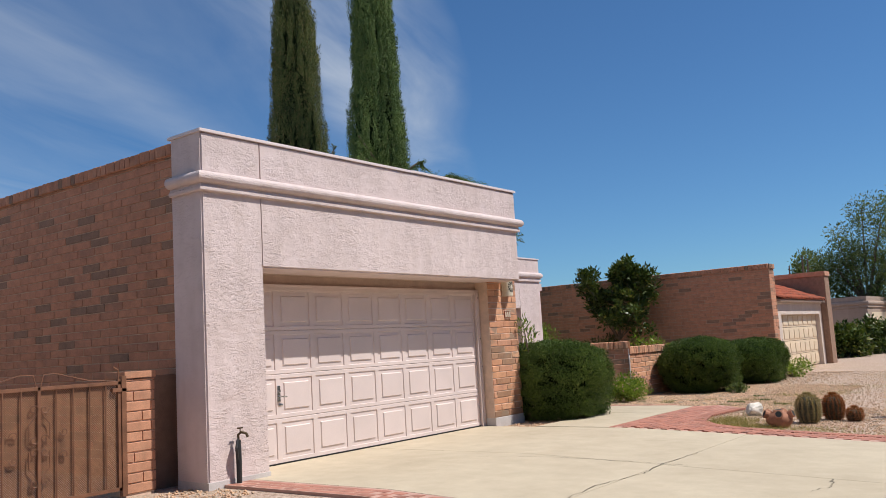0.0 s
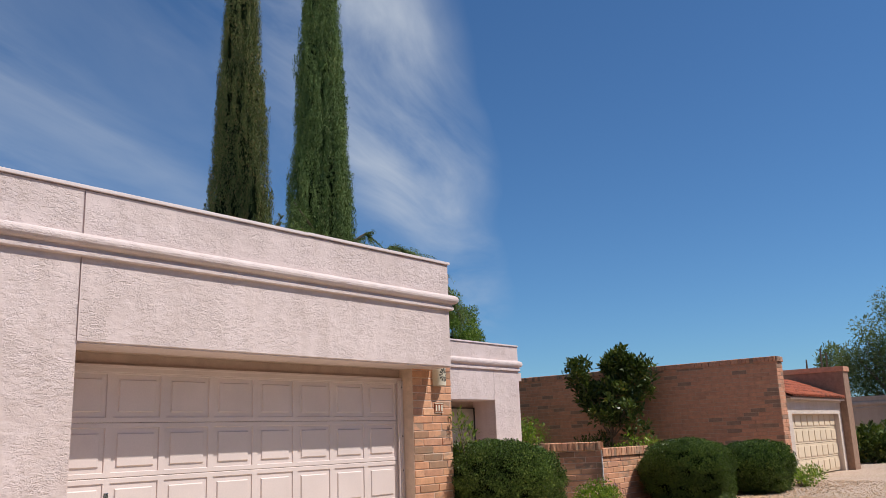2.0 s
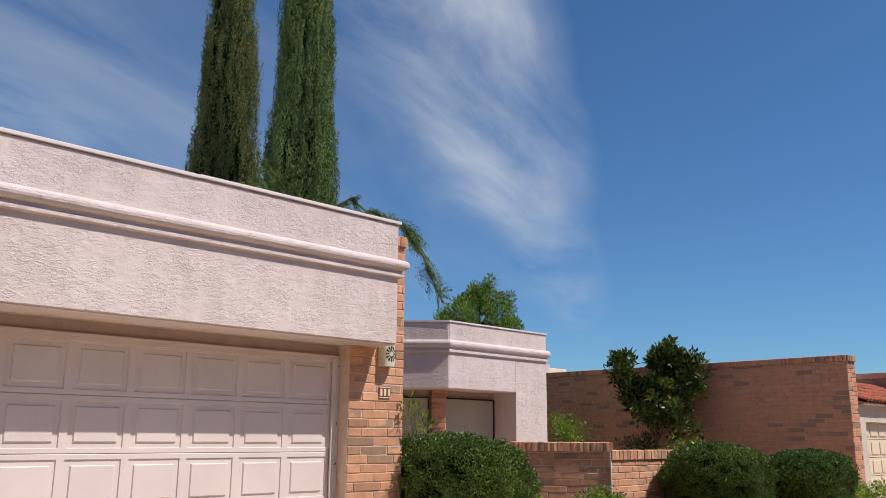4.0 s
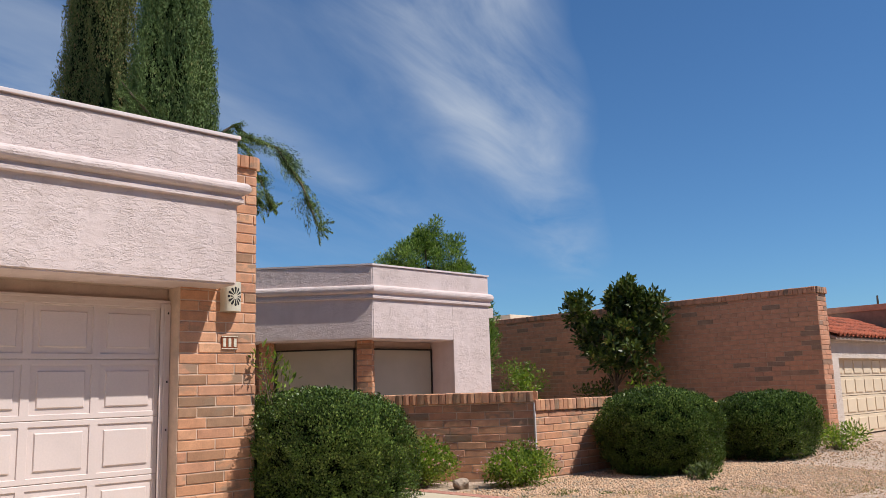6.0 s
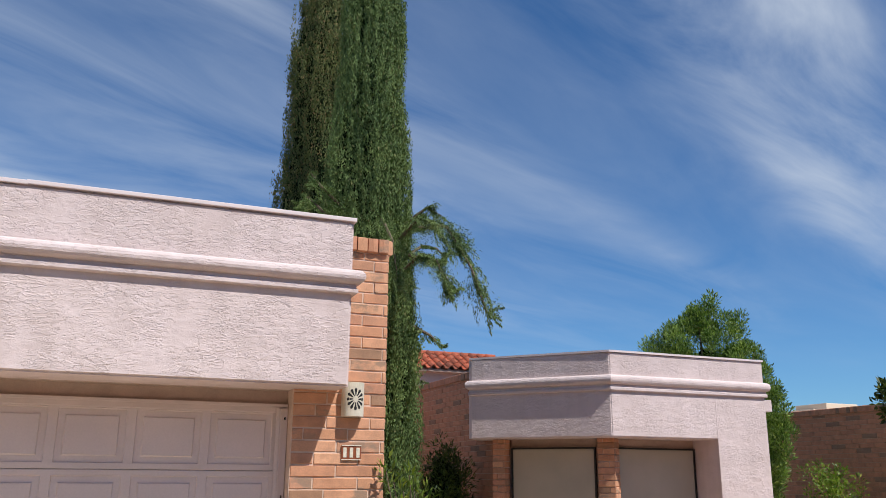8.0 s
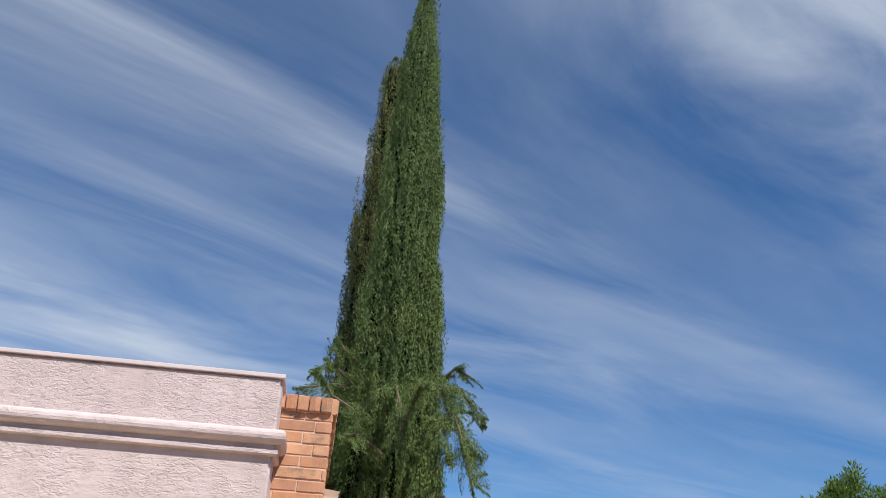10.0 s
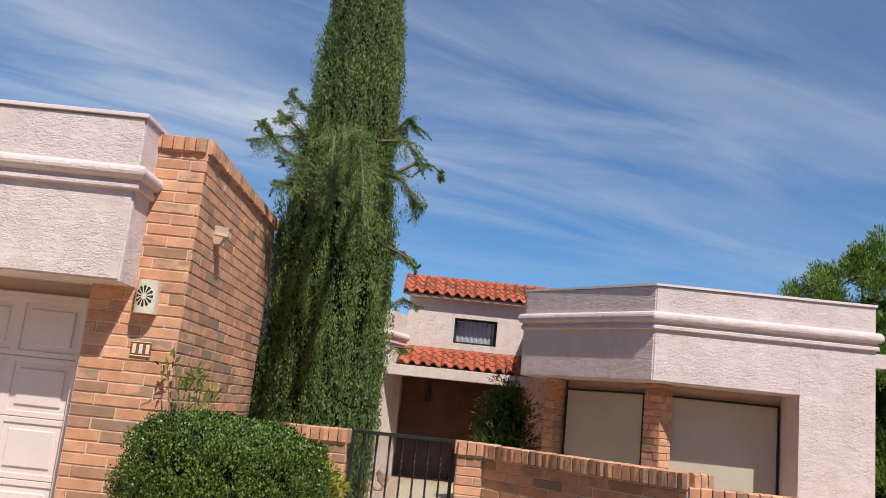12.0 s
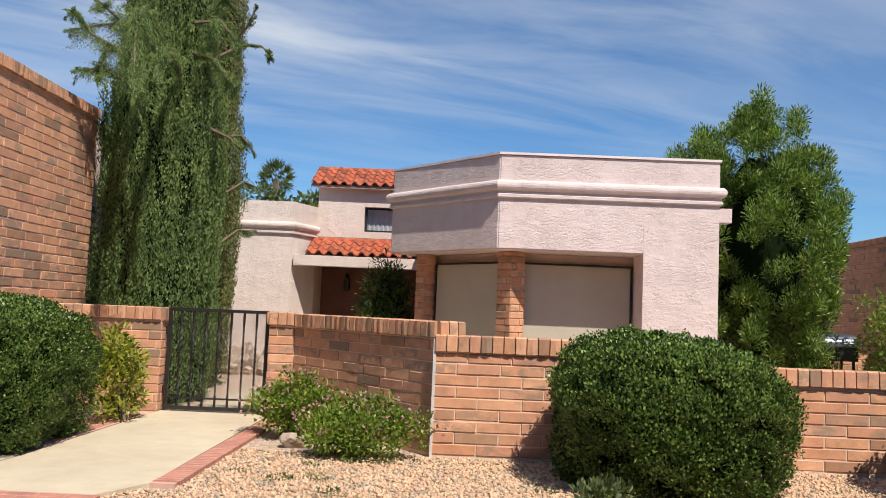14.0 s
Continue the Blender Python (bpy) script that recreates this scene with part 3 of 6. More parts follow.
def brick_face(parent, start, u, out, length, z0, z1, seed, cap=0.0, cap_out=0.035, joined=False, material=None, meshes=None):
    """One face of laid block, with an upright cap course on top when cap is given."""
    rnd = random.Random(seed)
    rows = lay([], start, u, out, length, z0, z1 - cap, rnd)
    tops = []
    if cap:
        o = Vector(out).normalized() * cap_out
        tops = lay([], Vector(start) + o, u, out, length, z1 - cap, z1, rnd, course=cap, long=0.105, depth=0.2, gap=0.009, soldier=True)
    if joined:
        joined_bricks(rows + tops, parent, rnd, BRICKS, material or BRICK_REST)
    else:
        place_bricks(rows, parent, rnd, meshes or BRICKS)
        place_bricks(tops, parent, rnd, meshes or CAPS, "cap_brick")


# ---- garage ----
FX, PY0, PY1, OPEN0 = -7.47, 5.37, 11.66, 6.2   # stucco front: its plane, ends, and the side of the opening
PIERX, PIERY0, PIERY1 = -7.87, 11.27, 12.12     # brick pier beside the door
DX, DY0, DY1, DTOP = -8.10, 6.296, 11.176, 2.432  # door
SOF, TOPZ = 2.59, 4.09

garage = thing("garage", (-9.5, 8.7, G), "pink stucco and tan adobe brick garage with a cream panelled door", "garage")


def moulding_profile(high=1.0, out=1.0):
    pts = [(-0.02, -0.30), (0.035, -0.30), (0.05, -0.285), (0.05, -0.24), (0.035, -0.225), (0.03, -0.18)]
    pts += [(0.035 + 0.075 * math.sin(a), -0.09 - 0.09 * math.cos(a)) for a in [math.pi * k / 8 for k in range(9)]]
    pts += [(-0.02, 0.0)]
    return [(o * out, u * high) for o, u in pts]


def build_garage():
    # front band over the opening, returning at both ends
    band = [(-8.0, PY0), (FX, PY0), (FX, PY1), (-7.86, PY1)]
    soft = lambda bm: bmesh.ops.bevel(bm, geom=[e for e in bm.edges if all(abs(v.co.x - FX) < 1e-4 for v in e.verts) and not all(abs(v.co.y - OPEN0) < 1e-4 and v.co.z > SOF - 0.01 for v in e.verts)],
                                      offset=0.018, segments=3, affect="EDGES")
    bm = bmesh.new()
    prism(bm, [(-8.0, OPEN0), (FX, OPEN0), (FX, PY1), (PIERX - 0.006, PY1), (PIERX - 0.006, PIERY0 - 0.003), (-8.0, PIERY0 - 0.003)], SOF, TOPZ - 0.03)
    soft(bm)
    part("stucco_front", bm, STUCCO, garage, "pink skip-trowel stucco front")
    bm = bmesh.new()
    prism(bm, [(-8.0, PY0), (FX, PY0), (FX, OPEN0), (-8.0, OPEN0)], G - 0.05, TOPZ - 0.03)
    soft(bm)
    part("stucco_pilaster", bm, STUCCO, garage)
    bm = bmesh.new()
    swept(bm, [(x, y, 3.61) for x, y in band[:1] + [(FX, PY0), (FX, PY1), (PIERX, PY1)]], moulding_profile(0.72, 0.9))
    part("moulding", bm, STUCCO, garage, smooth=False)
    # coping in two lengths
    for y0, y1, lift in ((PY0 - 0.02, 8.99, 0.0), (8.98, PY1 + 0.02, 0.006)):
        bm = bmesh.new()
        box(bm, -8.05, FX + 0.022, y0, y1, TOPZ - 0.035 + lift, TOPZ + lift, 0.006)
        part("coping", bm, COPING, garage)
    # control joint over the corner of the opening
    bm = bmesh.new()
    box(bm, FX - 0.01, FX + 0.004, OPEN0 - 0.006, OPEN0 + 0.004, SOF + 0.02, 3.37)
    part("control_joint", bm, TRIM, garage)
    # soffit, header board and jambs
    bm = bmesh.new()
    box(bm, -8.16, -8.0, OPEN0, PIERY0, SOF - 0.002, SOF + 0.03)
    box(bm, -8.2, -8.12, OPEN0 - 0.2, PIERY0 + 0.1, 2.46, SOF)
    part("soffit", bm, HEADER, garage, "tan header board with overhang shade in its colour")
    bm = bmesh.new()
    box(bm, -8.14, -8.075, DY0 - 0.1, PIERY0 - 0.004, 2.395, 2.46, 0.006)
    box(bm, -8.14, -8.06, DY0 - 0.1, PIERY0 - 0.004, 2.442, 2.468, 0.004)
    part("header_trim", bm, TRIM, garage)
    bm = bmesh.new()
    box(bm, -8.16, -8.05, DY1 + 0.008, PIERY0 - 0.004, G, 2.43, 0.008)
    part("door_jamb", bm, TRIM, garage)
    for y, w, out in ((DY1 - 0.012, 0.03, -8.045), (DY1 + 0.022, 0.014, -8.038)):
        bm = bmesh.new()
        box(bm, -8.06, out, y, y + w, G, 2.432, 0.004)
        part("stop_strip", bm, DOOR_PAINT, garage)
    for z in (2.33, 1.66, 1.2):
        bm = bmesh.new()
        box(bm, -8.052, -8.046, DY1 + 0.058, DY1 + 0.072, z, z + 0.022, 0.002)
        part("screw_hole", bm, DARK, garage)
    bm = bmesh.new()
    box(bm, -8.16, -8.05, OPEN0 - 0.05, DY0 - 0.008, G, 2.43, 0.008)
    part("door_jamb", bm, TRIM, garage)
    # door of four hinged sections, eight raised panels each
    bm = bmesh.new()
    box(bm, DX - 0.06, DX - 0.03, DY0, DY1, G + 0.01, DTOP)
    door = part("garage_door", bm, DARK, garage, "cream sectional door with raised panels")
    sh = (DTOP - G - 0.012) / 4
    for r in range(4):
        z0 = G + 0.012 + r * sh
        bm = bmesh.new()
        box(bm, DX - 0.045, DX - 0.016, DY0, DY1, z0 + 0.0005, z0 + sh - 0.0005, 0.0)
        part("door_section", bm, DOOR_PAINT, door)
    bm = bmesh.new()
    w, h, lip = 0.61, sh, 0.0025
    ring = [(0.0, lip, -0.018), (0.0, lip, -0.004), (0.0, lip + 0.005, 0.0), (0.037, 0.05, 0.0), (0.042, 0.055, -0.013), (0.092, 0.105, -0.011), (0.102, 0.115, 0.003), (0.104, 0.117, 0.003)]
    loops = [[bm.verts.new((o, y, z)) for y, z in ((a, b), (w - a, b), (w - a, h - b), (a, h - b))] for a, b, o in ring]
    for a, b in zip(loops, loops[1:]):
        for i in range(4):
            bm.faces.new((a[i], a[(i + 1) % 4], b[(i + 1) % 4], b[i]))
    bm.faces.new(loops[-1])
    panel = mesh_of("raised_panel", bm, DOOR_PAINT)
    for r in range(4):
        for c in range(8):
            ob = part("raised_panel", panel, None, door)
            ob.matrix_basis = Matrix.Translation((DX, DY0 + 0.61 * c, G + 0.012 + r * sh))
    bm = bmesh.new()
    y, z = DY0 + 0.61 + 0.0, G + 0.012 + 1.5 * sh + 0.02
    box(bm, DX, DX + 0.012, y - 0.022, y + 0.022, z - 0.09, z + 0.11, 0.004)
    tube(bm, [(DX + 0.012, y, z - 0.02), (DX + 0.05, y, z - 0.02), (DX + 0.055, y + 0.09, z - 0.03)], 0.009)
    box(bm, DX + 0.01, DX + 0.03, y - 0.014, y + 0.014, z + 0.03, z + 0.06, 0.004)
    box(bm, DX, DX + 0.01, y - 0.01, y + 0.06, z - 0.135, z - 0.115, 0.003)
    part("door_handle", bm, CHROME, door, "worn chrome lock plate and lever")
    bm = bmesh.new()
    box(bm, DX - 0.03, DX + 0.008, DY0, DY1, G + 0.001, G + 0.02, 0.005)
    part("door_seal", bm, DARK, door, "black rubber bottom seal")
    # stucco base strip and plinths
    bm = bmesh.new()
    box(bm, -8.0, FX + 0.006, PY0 - 0.006, OPEN0 + 0.001, G - 0.06, G + 0.05, 0.004)
    part("plinth", bm, PLINTH, garage)
    bm = bmesh.new()
    box(bm, -8.05, PIERX + 0.012, PIERY0 - 0.001, PIERY1 + 0.012, G - 0.06, G + 0.125, 0.008)
    part("plinth", bm, PLINTH, garage)
    # brick walls: mortar cores, then blocks
    inset = 0.005
    bm = bmesh.new()
    box(bm, -11.2, PIERX - inset, PIERY0, PIERY1 - inset, G - 0.05, 4.03)
    wall = part("brick_wall", bm, MORTAR, garage, "tan adobe brick side wall with an upright brick cap")
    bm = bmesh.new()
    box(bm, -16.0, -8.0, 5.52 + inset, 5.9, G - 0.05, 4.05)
    shade_wall = part("brick_wall", bm, MORTAR_SHADED, garage, "tan adobe brick wall darkened for shade, capped with upright bricks")
    bm = bmesh.new()
    box(bm, -16.0, -15.7, 5.9, PIERY1 - 0.4, G - 0.05, 4.0)
    box(bm, -16.0, -11.0, PIERY0 + 0.3, PIERY1 - 0.3, G - 0.05, 4.0)
    part("back_wall", bm, STUCCO, garage)
    bm = bmesh.new()
    box(bm, -15.8, -7.95, 5.8, PIERY0 + 0.1, 3.5, 3.6)
    part("flat_roof", bm, ROOFING, garage)
    return wall, shade_wall


garage_wall, shade_wall = build_garage()


# ---- house: bay with windows, porch and entry ----
BAYX, BY1, BY2, BTOP, BSOF = -12.55, 17.53, 20.75, 3.945, 2.515
B0 = (-14.46, 15.82)
house = thing("house", (-16, 17, G), "pink stucco house with a canted bay and red clay tile roofs", "house")


def build_house():
    ring = [(-17.5, B0[1]), B0, (BAYX, BY1), (BAYX, BY2), (-17.5, BY2)]
    bm = bmesh.new()
    prism(bm, [(-17.5, 18.0), (B0[0] - 0.1, B0[1] + 0.002), B0, (BAYX, BY1), (BAYX, 19.658), (-17.5, 19.658)], BSOF, BTOP - 0.03)
    bmesh.ops.bevel(bm, geom=[e for e in bm.edges if min(v.co.x for v in e.verts) > -14.6 and min(v.co.y for v in e.verts) < 19.6], offset=0.016, segments=3, affect="EDGES")
    part("stucco_bay", bm, STUCCO, house, "pink skip-trowel stucco bay")
    bm = bmesh.new()
    swept(bm, [(-14.5, 15.86, 3.53), (B0[0], B0[1], 3.53), (BAYX, BY1, 3.53), (BAYX, BY2, 3.53), (-17.5, BY2, 3.53)], moulding_profile(0.88, 0.8))
    part("moulding", bm, STUCCO, house)
    bm = bmesh.new()
    prism(bm, [(-17.5, 17.98), (B0[0] - 0.02, B0[1] - 0.02), (BAYX + 0.022, BY1 - 0.01), (BAYX + 0.022, BY2 + 0.022), (-17.5, BY2 + 0.022)], BTOP - 0.034, BTOP)
    part("coping", bm, COPING, house)
    bm = bmesh.new()
    prism(bm, [(-17.5, 19.658), (BAYX, 19.658), (BAYX, BY2), (-17.5, BY2)], G - 0.05, BTOP - 0.03)
    part("stucco_pillar", bm, STUCCO, house)
    bm = bmesh.new()
    box(bm, BAYX - 0.01, BAYX + 0.004, 19.653, 19.663, BSOF + 0.02, 3.26)
    part("control_joint", bm, TRIM, house)
    # scupper at the end of the bay
    bm = bmesh.new()
    box(bm, -12.85, -12.6, BY2, BY2 + 0.2, 3.03, 3.24, 0.01)
    part("scupper", bm, STUCCO, house)
    # windows set back under the bay
    d = (Vector((BAYX, BY1)) - Vector(B0)).normalized()
    n = Vector((d.y, -d.x))
    W0, W1 = Vector((-14.42, 16.59)), Vector((-13.22, 17.6))

    def window(a, b, z0, z1, name_label):
        a, b = Vector(a), Vector(b)
        u = (b - a).normalized()
        o = Vector((u.y, -u.x))
        bm = bmesh.new()
        t = 0.03
        for s0, s1, za, zb in ((0, t, z0, z1), ((b - a).length - t, (b - a).length, z0, z1), (t, (b - a).length - t, z1 - t, z1), (t, (b - a).length - t, z0, z0 + t)):
            q = [a + u * s0, a + u * s1, a + u * s1 - o * 0.05, a + u * s0 - o * 0.05]
            prism(bm, [tuple(p) for p in q], za, zb)
        w = part("window", bm, IRON, house, name_label)
        bm = bmesh.new()
        q = [a - o * 0.02, b - o * 0.02, b - o * 0.026, a - o * 0.026]
        prism(bm, [tuple(p) for p in q], z0 + 0.02, z1 - 0.02)
        part("shade_panel", bm, SHADE, w, "drawn beige shade")
    window(W0, W1, 0.75, 2.37, "dark-framed window with a drawn beige shade")
    window((-13.19, 17.96), (-13.19, 19.64), 0.75, 2.37, "dark-framed window with a drawn beige shade")
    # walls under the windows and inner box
    # inner wall takes the shade-toned tan as well
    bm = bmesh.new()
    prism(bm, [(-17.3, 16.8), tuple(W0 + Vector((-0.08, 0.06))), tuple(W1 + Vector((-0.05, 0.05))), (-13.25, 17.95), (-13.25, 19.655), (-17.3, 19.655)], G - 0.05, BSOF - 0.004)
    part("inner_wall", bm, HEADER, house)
    bm = bmesh.new()
    prism(bm, [tuple(W0 + n * 0.03 - d * 0.1), tuple(W1 + n * 0.03), (-13.16, 17.75), (-13.16, 19.65), (-13.24, 19.65), (-13.24, 17.8), tuple(W1 - n * 0.03), tuple(W0 - n * 0.03 - d * 0.1)], G, 0.75)
    part("sill_wall", bm, STUCCO, house)
    # brick columns
    cols = []
    for c, half in ((Vector((-13.10, 17.78)), 0.15), (Vector((-14.50, 16.43)), 0.12)):
        bm = bmesh.new()
        k = half - 0.012
        q = [c + d * k + n * k, c - d * k + n * k, c - d * k - n * k, c + d * k - n * k]
        prism(bm, [tuple(p) for p in q], G, BSOF - 0.002)
        col = part("brick_column", bm, MORTAR, house)
        cols.append((col, c, half))
    # brick wall of the courtyard side
    bm = bmesh.new()
    box(bm, -21.5, -14.75, 16.456, 16.75, G - 0.05, 3.86)
    side = part("brick_wall", bm, MORTAR_SHADED, house, "tan adobe brick courtyard wall")
    # entry block with canted corner, beside the porch
    bm = bmesh.new()
    blockp = [(-24, 8.5), (-19.0, 8.5), (-19.0, 13.25), (-19.9, 13.62), (-24, 13.62)]
    prism(bm, blockp, G - 0.05, 3.9)
    part("stucco_block", bm, STUCCO_FAR, house)
    bm = bmesh.new()
    swept(bm, [(-19.0, 8.5, 3.44), (-19.0, 13.25, 3.44), (-19.9, 13.62, 3.44)], moulding_profile(0.9))
    part("moulding", bm, STUCCO_FAR, house)
    # the porch wall and upper wall with its window
    bm = bmesh.new()
    box(bm, -21.3, -21.0, 13.62, 19.5, G - 0.05, 2.7)
    part("porch_wall", bm, WOOD_DARK, house, "dark brick and wood porch wall in shade")
    for q in ((13.62, 14.72, 2.7, 4.42), (15.72, 19.5, 2.7, 4.42), (14.72, 15.72, 2.7, 3.38), (14.72, 15.72, 3.97, 4.42)):
        bm = bmesh.new()
        box(bm, -20.3, -20.0, *q)
        part("upper_wall", bm, STUCCO_FAR, house)
    bm = bmesh.new()
    for q in ((14.72, 14.78, 3.38, 3.97), (15.66, 15.72, 3.38, 3.97), (14.78, 15.66, 3.38, 3.43), (14.78, 15.66, 3.92, 3.97)):
        box(bm, -20.22, -20.12, *q)
    win = part("window", bm, IRON, house, "small dark window with grey curtains")
    bm = bmesh.new()
    n_ = 24
    pts = [(-20.24 + 0.015 * math.sin(i * 2.1), 14.78 + 0.88 * i / n_) for i in range(n_ + 1)]
    for (xa, ya), (xb, yb) in zip(pts, pts[1:]):
        v = [bm.verts.new(p) for p in ((xa, ya, 3.43), (xb, yb, 3.43), (xb, yb, 3.92), (xa, ya, 3.92))]
        bm.faces.new(v)
    part("curtain", bm, CURTAIN, win)
    # porch beam, ceiling, posts
    bm = bmesh.new()
    box(bm, -19.25, -18.93, 13.30, 19.4, 2.48, 2.71, 0.01)
    part("porch_beam", bm, STUCCO_FAR, house)
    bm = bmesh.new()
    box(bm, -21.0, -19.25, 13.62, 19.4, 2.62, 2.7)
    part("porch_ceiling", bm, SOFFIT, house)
    bm = bmesh.new()
    box(bm, -20.3, -19.9, 13.55, 19.4, 4.40, 4.47, 0.01)
    part("eave_board", bm, STUCCO_FAR, house)
    bm = bmesh.new()
    box(bm, -20.0, -19.975, 13.62, 19.4, 3.2, 3.222)
    part("flashing", bm, IRON, house)
    # porch door, lantern
    bm = bmesh.new()
    for y in (14.9, 15.8):
        box(bm, -20.99, -20.95, y, y + 0.86, G, 2.3, 0.01)
        box(bm, -20.955, -20.935, y + 0.12, y + 0.74, G + 0.2, 1.0, 0.01)
        box(bm, -20.955, -20.935, y + 0.12, y + 0.74, 1.15, 2.15, 0.01)
    part("entry_door", bm, WOOD_DARK, house, "dark stained double entry door")
    bm = bmesh.new()
    box(bm, -20.95, -20.85, 14.2, 14.32, 2.0, 2.3, 0.01)
    tube(bm, [(-21.0, 14.26, 2.38), (-20.9, 14.26, 2.4), (-20.9, 14.26, 2.3)], 0.012)
    part("porch_lantern", bm, IRON, house)
    return cols, side


house_columns, court_wall = build_house()


def tile_mesh():
    """One S-shaped clay tile: a barrel and a pan, unit of 0.24 wide, 0.42 long, thick."""
    bm = bmesh.new()
    prof = [(0.13 * i / 6 * 2, 0.012 + 0.055 * math.sin(math.pi * i / 6)) for i in range(7)]
    prof = [(x * 0.5, z) for x, z in prof] + [(0.13 + 0.11 * i / 4, 0.012 - 0.022 * math.sin(math.pi * i / 4)) for i in range(1, 5)]
    top = [[bm.verts.new((y, s, z + lift)) for y, z in prof] for s, lift in ((0.0, 0.0), (0.44, -0.0))]
    low = [[bm.verts.new((y, s, z - 0.026)) for y, z in prof] for s in (0.0, 0.44)]
    for i in range(len(prof) - 1):
        bm.faces.new((top[0][i], top[0][i + 1], top[1][i + 1], top[1][i]))
        bm.faces.new((low[0][i], low[0][i + 1], top[0][i + 1], top[0][i]))
    return mesh_of("roof_tile", bm, TILE)


TILE_MESH = tile_mesh()


def tiled_roof(parent, name, eave, back, y0, y1):
    """A slope from the eave line (x, z) up to the back line (x, z), laid with rows of tiles."""
    (xe, ze), (xb, zb) = eave, back
    bm = bmesh.new()
    prism(bm, [(xe + 0.02, y0), (xe + 0.02, y1), (xb, y1), (xb, y0)], -0.06, -0.005, lambda x, y: ze + (zb - ze) * (x - xe) / (xb - xe))
    roof = part(name, bm, SOFFIT, parent, "red clay S-tile roof")
    up = Vector((xb - xe, 0, zb - ze))
    rows = max(1, round(up.length / 0.33))
    pitch = (up.length - 0.02) / rows
    up.normalize()
    across = Vector((0, 1, 0))
    nrm = across.cross(up)
    nrm = nrm if nrm.z > 0 else -nrm
    rnd = random.Random(5)
    cols = int((y1 - y0) / 0.24)
    for r in range(rows):
        for c in range(cols):
            m = Matrix.Identity(4)
            p = Vector((xe, y0, ze)) - up * 0.05 + up * (pitch * r) + across * (0.24 * c + rnd.uniform(-0.006, 0.006)) + nrm * (0.012 + rnd.uniform(0, 0.006))
            m.col[0][:3], m.col[1][:3], m.col[2][:3], m.col[3][:3] = across, (up + nrm * -0.12).normalized() * ((pitch + 0.04) / 0.44), nrm, p + nrm * 0.045
            ob = part("roof_tile", TILE_MESH, None, roof)
            ob.matrix_basis = m
    n = int((y1 - y0) / 0.38)
    for i in range(n):
        a = y0 + (y1 - y0) * i / n
        bm = bmesh.new()
        tube(bm, [(xb, a - 0.015, zb + 0.0), (xb, a + (y1 - y0) / n, zb + 0.012)], [0.082, 0.07], 10)
        part("ridge_tile", bm, TILE, roof)
    return roof


# ---- garden wall ----
WX, WTOP = -10.2, 1.475
CW0, CW1 = (-10.2, 15.08), (-8.06, 16.80)   # canted run
garden_wall = thing("garden_wall", (-9, 16, G), "low tan adobe brick courtyard wall with upright brick cap", "wall")


def build_garden_wall():
    runs = []

    def core(poly, z1):
        bm = bmesh.new()
        prism(bm, poly, G - 0.06, z1)
        return part("wall_run", bm, MORTAR, garden_wall)
    k = 0.005
    a = core([(WX - k, 12.13), (WX - k, 13.50 - k), (WX - 0.3, 13.50 - k), (WX - 0.3, 12.13)], WTOP - 0.012)
    runs.append((a, (WX, 12.13, 0), (0, 1, 0), (1, 0, 0), 1.37, WTOP))
    runs.append((a, (WX, 13.50, 0), (-1, 0, 0), (0, 1, 0), 0.3, WTOP))
    b = core([(WX - k, 14.77 + k), (WX - k, CW0[1]), (WX - 0.3, CW0[1] + 0.2), (WX - 0.3, 14.77 + k)], WTOP - 0.012)
    runs.append((b, (WX, 14.77, 0), (0, 1, 0), (1, 0, 0), CW0[1] - 14.77, WTOP))
    runs.append((b, (WX - 0.3, 14.77, 0), (1, 0, 0), (0, -1, 0), 0.3, WTOP))
    d = (Vector(CW1) - Vector(CW0)).normalized()
    n = Vector((d.y, -d.x))
    q = [Vector(CW0) - n * k, Vector(CW1) - n * k, Vector(CW1) - n * 0.3, Vector(CW0) - n * 0.3]
    c = core([tuple(p) for p in q], WTOP - 0.02)
    runs.append((c, (*CW0, 0), (*d, 0), (*n, 0), (Vector(CW1) - Vector(CW0)).length, WTOP - 0.008))
    x = CW1[0]
    e = core([(x - k, CW1[1] - 0.02), (x - k, 18.7), (x - 0.3, 18.7), (x - 0.3, CW1[1] + 0.1)], 1.33)
    runs.append((e, (x, CW1[1] - 0.02, 0), (0, 1, 0), (1, 0, 0), 18.72 - CW1[1], 1.345))
    f = core([(x - k, 18.72), (x - k, 25.2), (x - 0.3, 25.2), (x - 0.3, 18.72)], 1.155)
    runs.append((f, (x, 18.72, 0), (0, 1, 0), (1, 0, 0), 6.5, 1.17))
    bm = bmesh.new()
    box(bm, CW1[0] - 0.01, CW1[0] + 0.014, CW1[1] - 0.035, CW1[1] - 0.008, G - 0.03, 1.3, 0.003)
    part("corner_strip", bm, PLINTH, garden_wall, "pale grey joint strip")
    return runs


wall_runs = build_garden_wall()


# ---- neighbouring houses ----
neighbour = thing("neighbour_house", (-12, 29, G), "tan adobe brick neighbouring house with a cream garage door", "house")


